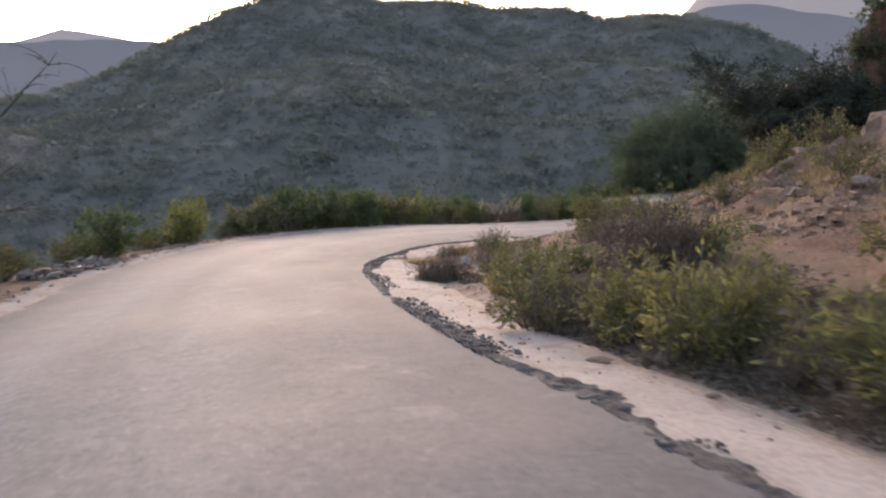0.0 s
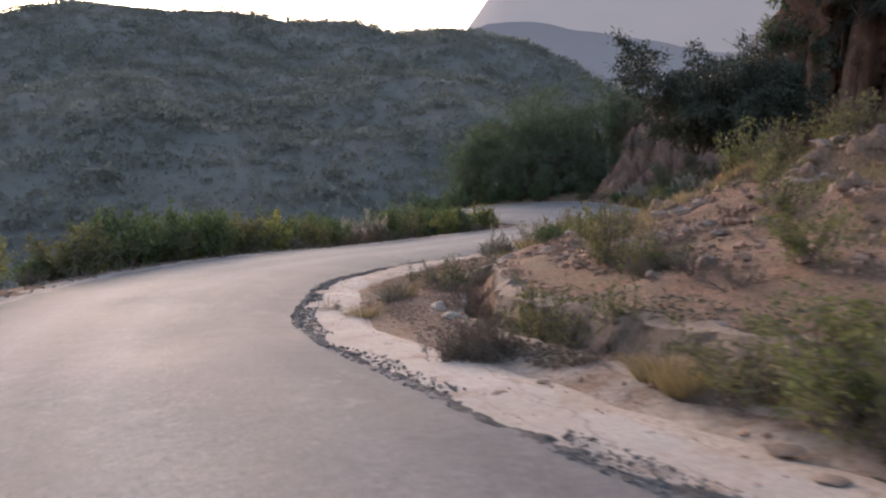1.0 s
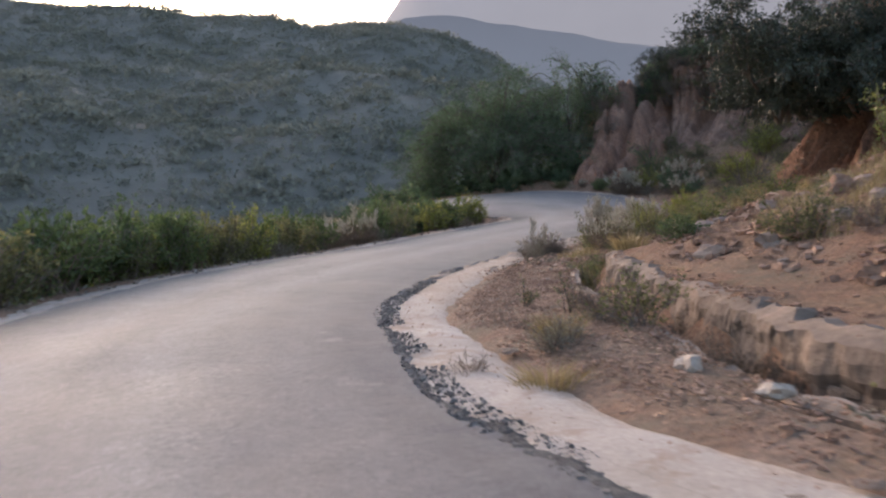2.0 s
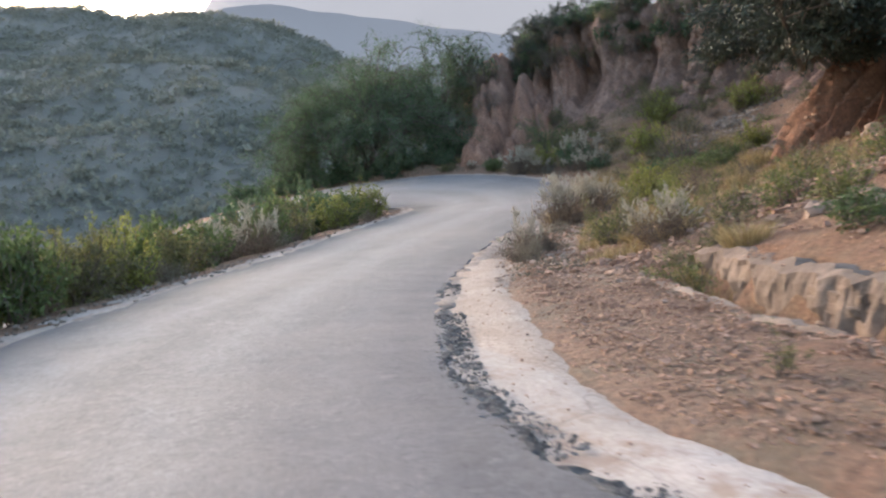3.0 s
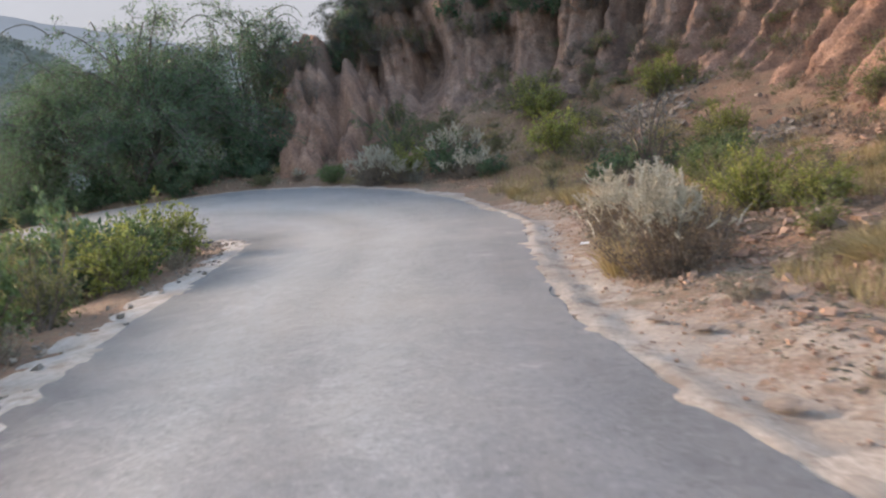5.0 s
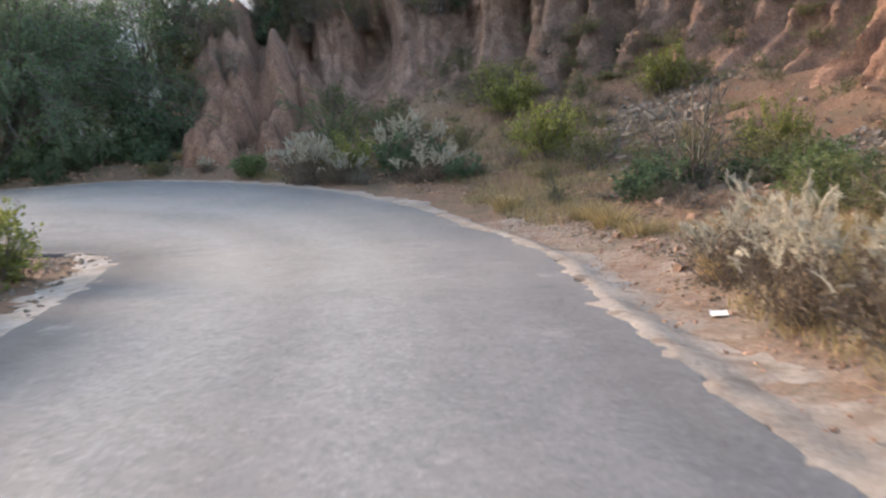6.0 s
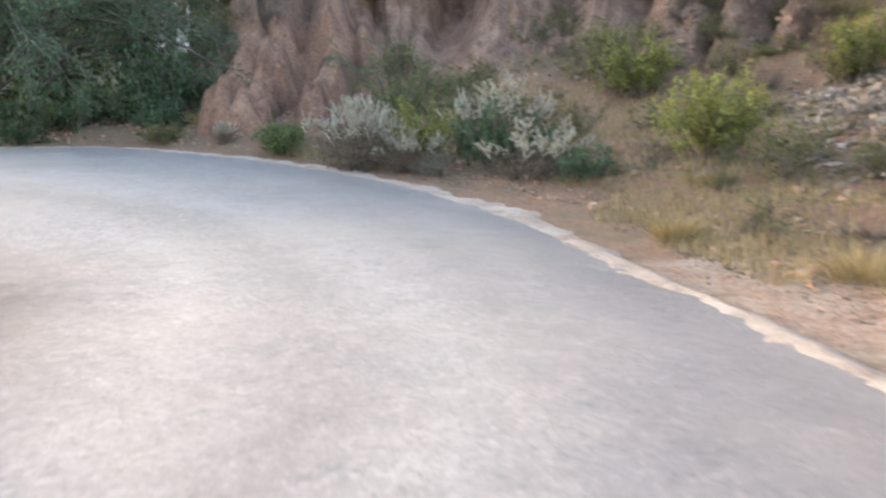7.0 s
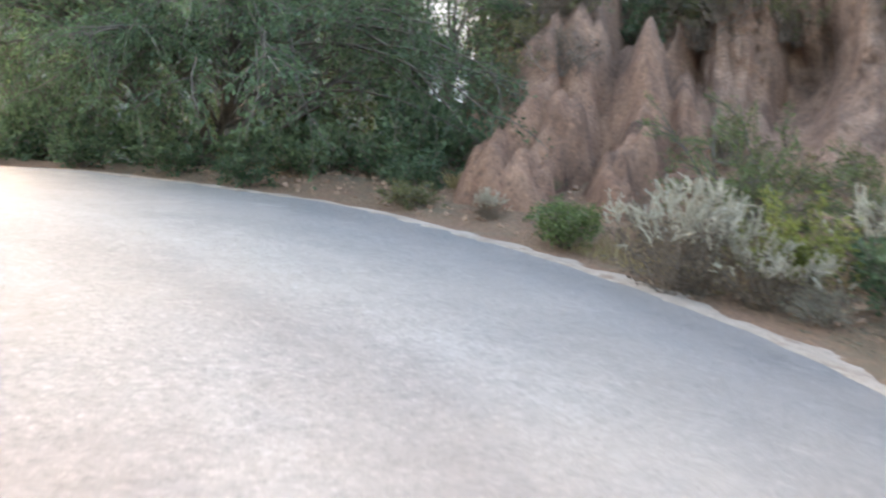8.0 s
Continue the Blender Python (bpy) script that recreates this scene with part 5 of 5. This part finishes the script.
def on_bank(kind, knot, v, tall, wide, sink=.12):
    spot = bank_face[int(knot / knots * (count_u - 1)), v]
    ob = plant(kind, spot[0], spot[1], tall, wide, .1)
    ob.location.z = spot[2] - sink
    return ob


for n, knot in enumerate(np.linspace(2.5, 19.5, 46)):
    tree_here = n % 3 != 1
    on_bank(slope_tree if tree_here else (scrub, dark_bush, scrub)[n % 3], knot, 100 if n % 2 else 97,
            rng0.uniform(2.0, 3.2) if tree_here else rng0.uniform(1.1, 1.9), rng0.uniform(3.0, 4.2) if tree_here else rng0.uniform(1.7, 2.6))
for n in range(120):
    on_bank((scrub, dark_bush, dry_bush, scrub)[n % 4], rng0.uniform(3, 19), int(99 * (1 - .3 * rng0.uniform(0, 1) ** 1.6)), rng0.uniform(.7, 1.4), rng0.uniform(1.0, 2.0))
for knot, v, tall in ((16.6, 84, 2.2), (17.1, 76, 2.0), (17.6, 80, 2.2), (18.2, 70, 2.4), (18.8, 62, 2.6), (4.2, 60, 2.2), (3.6, 70, 2.6)):
    on_bank(slope_tree, knot, v, tall, tall * 1.15, .2)
# scrub on the clay spur
for n in range(16):
    run, off = rng0.uniform(4.4, 9), rng0.uniform(-1.8, .6)
    x, y = 20 + (run + off) * .7071, 53.8 + (run - off) * .7071
    bush = plant((dry_bush, scrub)[n % 2], x, y, rng0.uniform(.7, 1.3), rng0.uniform(1.1, 2.0), .1)
    bush.location.z = spur_face[int((x - 18.6) / .1), int((y - 50.5) / .1), 2] - .15
# thorn trees leaning out from the nose of the buttress, leaves darkened as backlit
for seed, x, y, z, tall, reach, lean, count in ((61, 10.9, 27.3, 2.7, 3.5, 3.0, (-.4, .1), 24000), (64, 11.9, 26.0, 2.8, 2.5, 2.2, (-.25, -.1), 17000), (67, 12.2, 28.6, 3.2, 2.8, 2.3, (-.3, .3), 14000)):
    leaning = tree("leaning_thorn_tree", "thorn tree leaning out from the clay bank, leaf colour darkened as backlit", seed, tall, reach, 4, count, .12, BACKLIT, 8, lean)
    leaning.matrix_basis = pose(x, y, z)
for n in range(26):
    on_bank((dark_bush, scrub, dry_bush)[n % 3], rng0.uniform(4.0, 8.5), int(rng0.uniform(40, 80)), rng0.uniform(.8, 1.4), rng0.uniform(1.2, 2.2))
for n in range(80):
    on_bank((dry_bush, scrub, dark_bush, dry_bush)[n % 4], rng0.uniform(12, 17.5) if n % 3 else rng0.uniform(15.6, 17.4), int(rng0.uniform(60, 98)) if n % 3 else int(rng0.uniform(45, 98)), rng0.uniform(.8, 1.5), rng0.uniform(1.3, 2.4))
for n in range(120):
    on_bank((scrub, dry_bush, weed, scrub, dry_bush)[n % 5], rng0.uniform(8.5, 14.5), int(99 * rng0.uniform(.06, .45)), rng0.uniform(.4, 1.0), rng0.uniform(.8, 1.8))

# weeds and dry grass that hide the end of the drain
for kind, x, y, tall, wide in ((weed, 3.72, 23.95, .5, .6), (weed, 3.5, 23.45, .6, .7), (weed, 4.1, 24.1, .4, .6), (straw_tuft, 3.85, 23.7, .55, .6), (straw_tuft, 4.2, 23.3, .4, .7), (straw_tuft, 3.45, 23.2, .6, .6), (scrub, 4.3, 23.8, .4, .7)):
    plant(kind, x, y, tall, wide)


# ---- stones ----
def beside(edge, side, first, last, low, high, count, rng, power=1.0):
    line = spline(edge, 60)
    d = unit(np.gradient(line, axis=0) * [1, 1, 0])
    k = (rng.uniform(first, last, count) * 60).astype(int)
    off = low + (high - low) * rng.uniform(0, 1, count) ** power
    return np.stack([line[k, 0] + d[k, 1] * side * off, line[k, 1] - d[k, 0] * side * off], 1)


def grades(rng, count, low, high):
    """Stone sizes: many small, few large."""
    return low * (high / low) ** (rng.uniform(0, 1, count) ** 2.2)


rng1 = np.random.default_rng(23)
scatter_stones("pebbles", "loose brown pebbles on the dirt verge", beside(EDGE_R, 1, 1.5, 13, .95, 5.2, 9000, rng1, 1.2), grades(rng1, 9000, .005, .028), GRAVEL, 1)
p = beside(EDGE_R, 1, 8.5, 18.5, 1.2, 11, 14000, rng1)
scatter_stones("scree", "loose stones scattered down the slope", p, grades(rng1, 14000, .014, .08), GRAVEL, 2)
p = beside(EDGE_R, 1, 8.8, 13, 2.0, 9, 12000, rng1)
scatter_stones("scree", "stony debris below the buttress", p, grades(rng1, 12000, .012, .085), GRAVEL, 12)
p = beside(EDGE_R, 1, 2, 9.4, 3.9, 11, 9000, rng1)
scatter_stones("slope_stones", "broken reddish stones on the slope above the drain", p, grades(rng1, 9000, .014, .085), GRAVEL, 3)
p = np.stack([26.0 + rng1.normal(size=1700) * 1.7, 42.9 + rng1.normal(size=1700) * .8], 1)
p[:, 1] += (p[:, 0] - 26) * .25
scatter_stones("rubble", "spill of grey stone rubble at the foot of the bank", p, grades(rng1, 1700, .04, .13), RUBBLE, 4, category="rubble")
p = np.stack([21.8 + rng1.normal(size=600) * 1.1, 37.0 + rng1.normal(size=600) * .6], 1)
scatter_stones("rubble", "small spill of stones below the bank", p, grades(rng1, 600, .035, .12), RUBBLE, 5, category="rubble")
p = beside(EDGE_R, 1, 1, 9.2, -.08, .24, 8000, rng1, 1.4)
keep = vnoise(p[:, 0] * 1.1, p[:, 1] * 1.1, 33) > .42
near_z = nearest(p[:, 0], p[:, 1], RIGHT)
edge_z = np.interp(near_z[2], np.arange(len(RIGHT)), RIGHT[:, 2])
scatter_stones("tar_crumbs", "black crumbs of broken asphalt along the edge", p[keep], grades(rng1, keep.sum(), .005, .024), CRUMB, 6, lift=.35, heights=edge_z[keep] - .012)
p = beside(EDGE_R, 1, 1.5, 9, .1, 1.1, 1000, rng1)
_, _, at = nearest(p[:, 0], p[:, 1], RIGHT)
scatter_stones("shoulder_grit", "scattered grit and clods on the cement shoulder", p, grades(rng1, 1000, .003, .014), GRAVEL, 10, lift=.3, heights=np.interp(at, np.arange(len(RIGHT)), RIGHT[:, 2]) - .035)
pick_u, pick_v = (rng1.uniform(5 / knots, 13.5 / knots, 3500) * count_u).astype(int), (2 + 36 * rng1.uniform(0, 1, 3500) ** 1.5).astype(int)
p = bank_face[pick_u, pick_v]
scatter_stones("talus", "broken stones caught on the skirts of the bank", p[:, :2], grades(rng1, 3500, .02, .11), GRAVEL, 24, lift=.1, heights=p[:, 2])
scatter_stones("reddish_gravel", "coarse reddish gravel covering the dirt inside the bend", beside(EDGE_R, 1, 4.6, 9.6, .95, 3.3, 15000, rng1), grades(rng1, 15000, .007, .03), GRAVEL, 21, lift=.15)
p = beside(EDGE_R, 1, 8.8, 14, .1, 1.5, 1600, rng1, .7)
scatter_stones("sand_pebbles", "small stones lying on the drifted sand", p, grades(rng1, 1600, .006, .03), GRAVEL, 22, lift=.3, heights=ground_z(p[:, 0], p[:, 1], False) + .035)
p = beside(EDGE_L, -1, 4.9, 5.6, .5, 1.3, 130, rng1)
scatter_stones("stone_heap", "small heap of grey stones on the verge", p, grades(rng1, 130, .05, .13), RUBBLE, 7, lift=.7, category="rubble")
p = beside(EDGE_L, -1, 3, 14.5, .0, .9, 1500, rng1)
scatter_stones("verge_gravel", "pale gravel along the outer verge", p, grades(rng1, 1500, .010, .05), RUBBLE, 8, lift=.9)
p = beside(EDGE_R, -1, 3, 18, .3, 4.0, 90, rng1)
scatter_stones("road_grit", "a few small dark stones lying on the asphalt", p, grades(rng1, 90, .012, .03), CRUMB, 9, lift=3.4)

white_rock = Kind(lambda k: rock("rock", "pale whitish stone lying on the dirt", 60 + k, .16, PALE_STONE, .7), 2, "pale stones")
for x, y, size in ((.36, 15.4, .62), (.43, 16.4, .6), (4.35, 22.2, .4), (6.6, 22.7, .4)):
    white_rock.put(x, y, size, rng0.uniform(0, 360), -.04 * size)
brown_rock = Kind(lambda k: rock("rock", "rough brown stone on the dry earth", 70 + k, .15, STONE, .7), 5, "brown stones")
for x, y in beside(EDGE_R, 1, 3.5, 11, 1.5, 4.5, 22, rng1, 1.0):
    brown_rock.put(float(x), float(y), float(rng1.uniform(.15, .45)), float(rng1.uniform(0, 360)), -.02)
for x, y in np.vstack([beside(EDGE_R, 1, 9, 18, 3, 10, 60, rng1), beside(EDGE_R, 1, 3.5, 9, 4.2, 11, 70, rng1)]):
    brown_rock.put(float(x), float(y), float(rng1.uniform(.4, 1.5)), float(rng1.uniform(0, 360)), -.01)

outcrop = Kind(lambda k: rock("rock", "large weathered reddish rock on the slope", 80 + k, .5, RED_STONE, .8, 3), 3, "rocks on the slope")
for x, y, size in ((8.9, 16.3, 1.7), (8.0, 16.9, .9), (6.7, 17.2, .55), (7.3, 17.6, .5), (9.6, 17.8, 1.2), (7.5, 20.2, .5), (5.9, 20.4, .4), (6.2, 15.4, .45)):
    outcrop.put(x, y, size, rng0.uniform(0, 360), .12 * size)

clod = Kind(lambda k: rock("dry_clod", "flat dark cake of dried mud on the shoulder", 90 + k, .13, WALLING, .13), 4, "dried mud cakes")
for x, y in np.vstack([beside(EDGE_R, 1, 2.2, 6.5, .3, .95, 15, rng1), beside(EDGE_R, 1, 9, 11.5, .3, 1.3, 9, rng1)]):
    cake = clod.put(float(x), float(y), float(rng1.uniform(.3, .75)), float(rng1.uniform(0, 360)), 0)
    cake.location.z = float(np.interp(nearest(np.array([x]), np.array([y]), RIGHT)[2], np.arange(len(RIGHT)), RIGHT[:, 2])[0]) - .042


def litter(name, label, first, last, low, high, count, seed, mat):
    """Dead leaves and stalks lying on the soil."""
    rng = np.random.default_rng(seed)
    p = beside(EDGE_R, 1, first, last, low, high, count, rng)
    p = p[vnoise(p[:, 0] * 1.3, p[:, 1] * 1.3, 55) > .42]
    at = np.stack([p[:, 0], p[:, 1], ground_z(p[:, 0], p[:, 1]) + rng.uniform(.004, .03, len(p))], 1)
    v, f = leaf_mesh(at, rng.normal(size=at.shape) * [1, 1, .25], .085, .022, rng)
    return tagged(mesh(name, v, f, mat), label, "litter", kind="stuff")


litter("leaf_litter", "dead brown leaves and stalks under the weeds", 1.6, 4.6, 1.0, 2.4, 16000, 61, BROWN)
litter("leaf_litter", "pale dry leaves scattered over the soil", 1.6, 4.8, 1.0, 3.0, 9000, 62, DUSK)
litter("leaf_litter", "dry stalks and leaves among the verge bushes", 9.2, 15.5, .9, 6.5, 24000, 63, DUSK)


# ---- dry grass over the slopes ----
def dry_grass(count, seed):
    rng = np.random.default_rng(seed)
    p = np.vstack([beside(EDGE_R, 1, 11, 16.4, 1.0, 9, count * 2 // 3, rng, 1.2), beside(EDGE_R, 1, 3, 11, 5, 10, count // 3, rng), beside(EDGE_R, 1, 9.3, 12.6, 2.0, 7, count // 2, rng)])
    p = p[vnoise(p[:, 0] * .55, p[:, 1] * .55, 44) > .50]
    n = len(p)
    z = ground_z(p[:, 0], p[:, 1])
    base = np.stack([p[:, 0], p[:, 1], z - .01], 1)
    a = rng.uniform(0, 2 * np.pi, n)
    h = rng.uniform(.06, .26, n)[:, None]
    tip = base + np.stack([np.cos(a) * .5, np.sin(a) * .5, np.ones(n)], 1) * h
    side = np.stack([-np.sin(a), np.cos(a), 0 * a], 1) * .007
    v = np.stack([base - side, base + side, tip], 1).reshape(-1, 3)
    return tagged(mesh("dry_grass", v, np.arange(3 * n).reshape(-1, 3), STRAW), "thin dry straw-coloured grass on the slopes", "grass", kind="stuff")


dry_grass(80000, 8)


# ---- small loose things ----
def scrap_of_paper(x, y):
    u = np.linspace(-1, 1, 7)
    A, B = np.meshgrid(u, u, indexing="ij")
    z = .02 + .015 * fbm(A * 1.5 + 5.3, B * 1.5 + 2.1, 3, 6) + .012 * A * A
    p = np.stack([A * .11, B * .075, z], -1).reshape(-1, 3)
    q = p - [0, 0, .004]
    f = sheet((7, 7))
    ob = mesh("paper_scrap", np.vstack([p, q]), np.vstack([f, f[:, ::-1] + 49]), PAPER)
    ob.matrix_basis = pose(x, y, float(ground_z(np.array([x]), np.array([y]))[0]) + .005, 0, 0, 25)
    return tagged(ob, "crumpled scrap of white paper beside the road", "litter")


scrap_of_paper(11.95, 36.0)
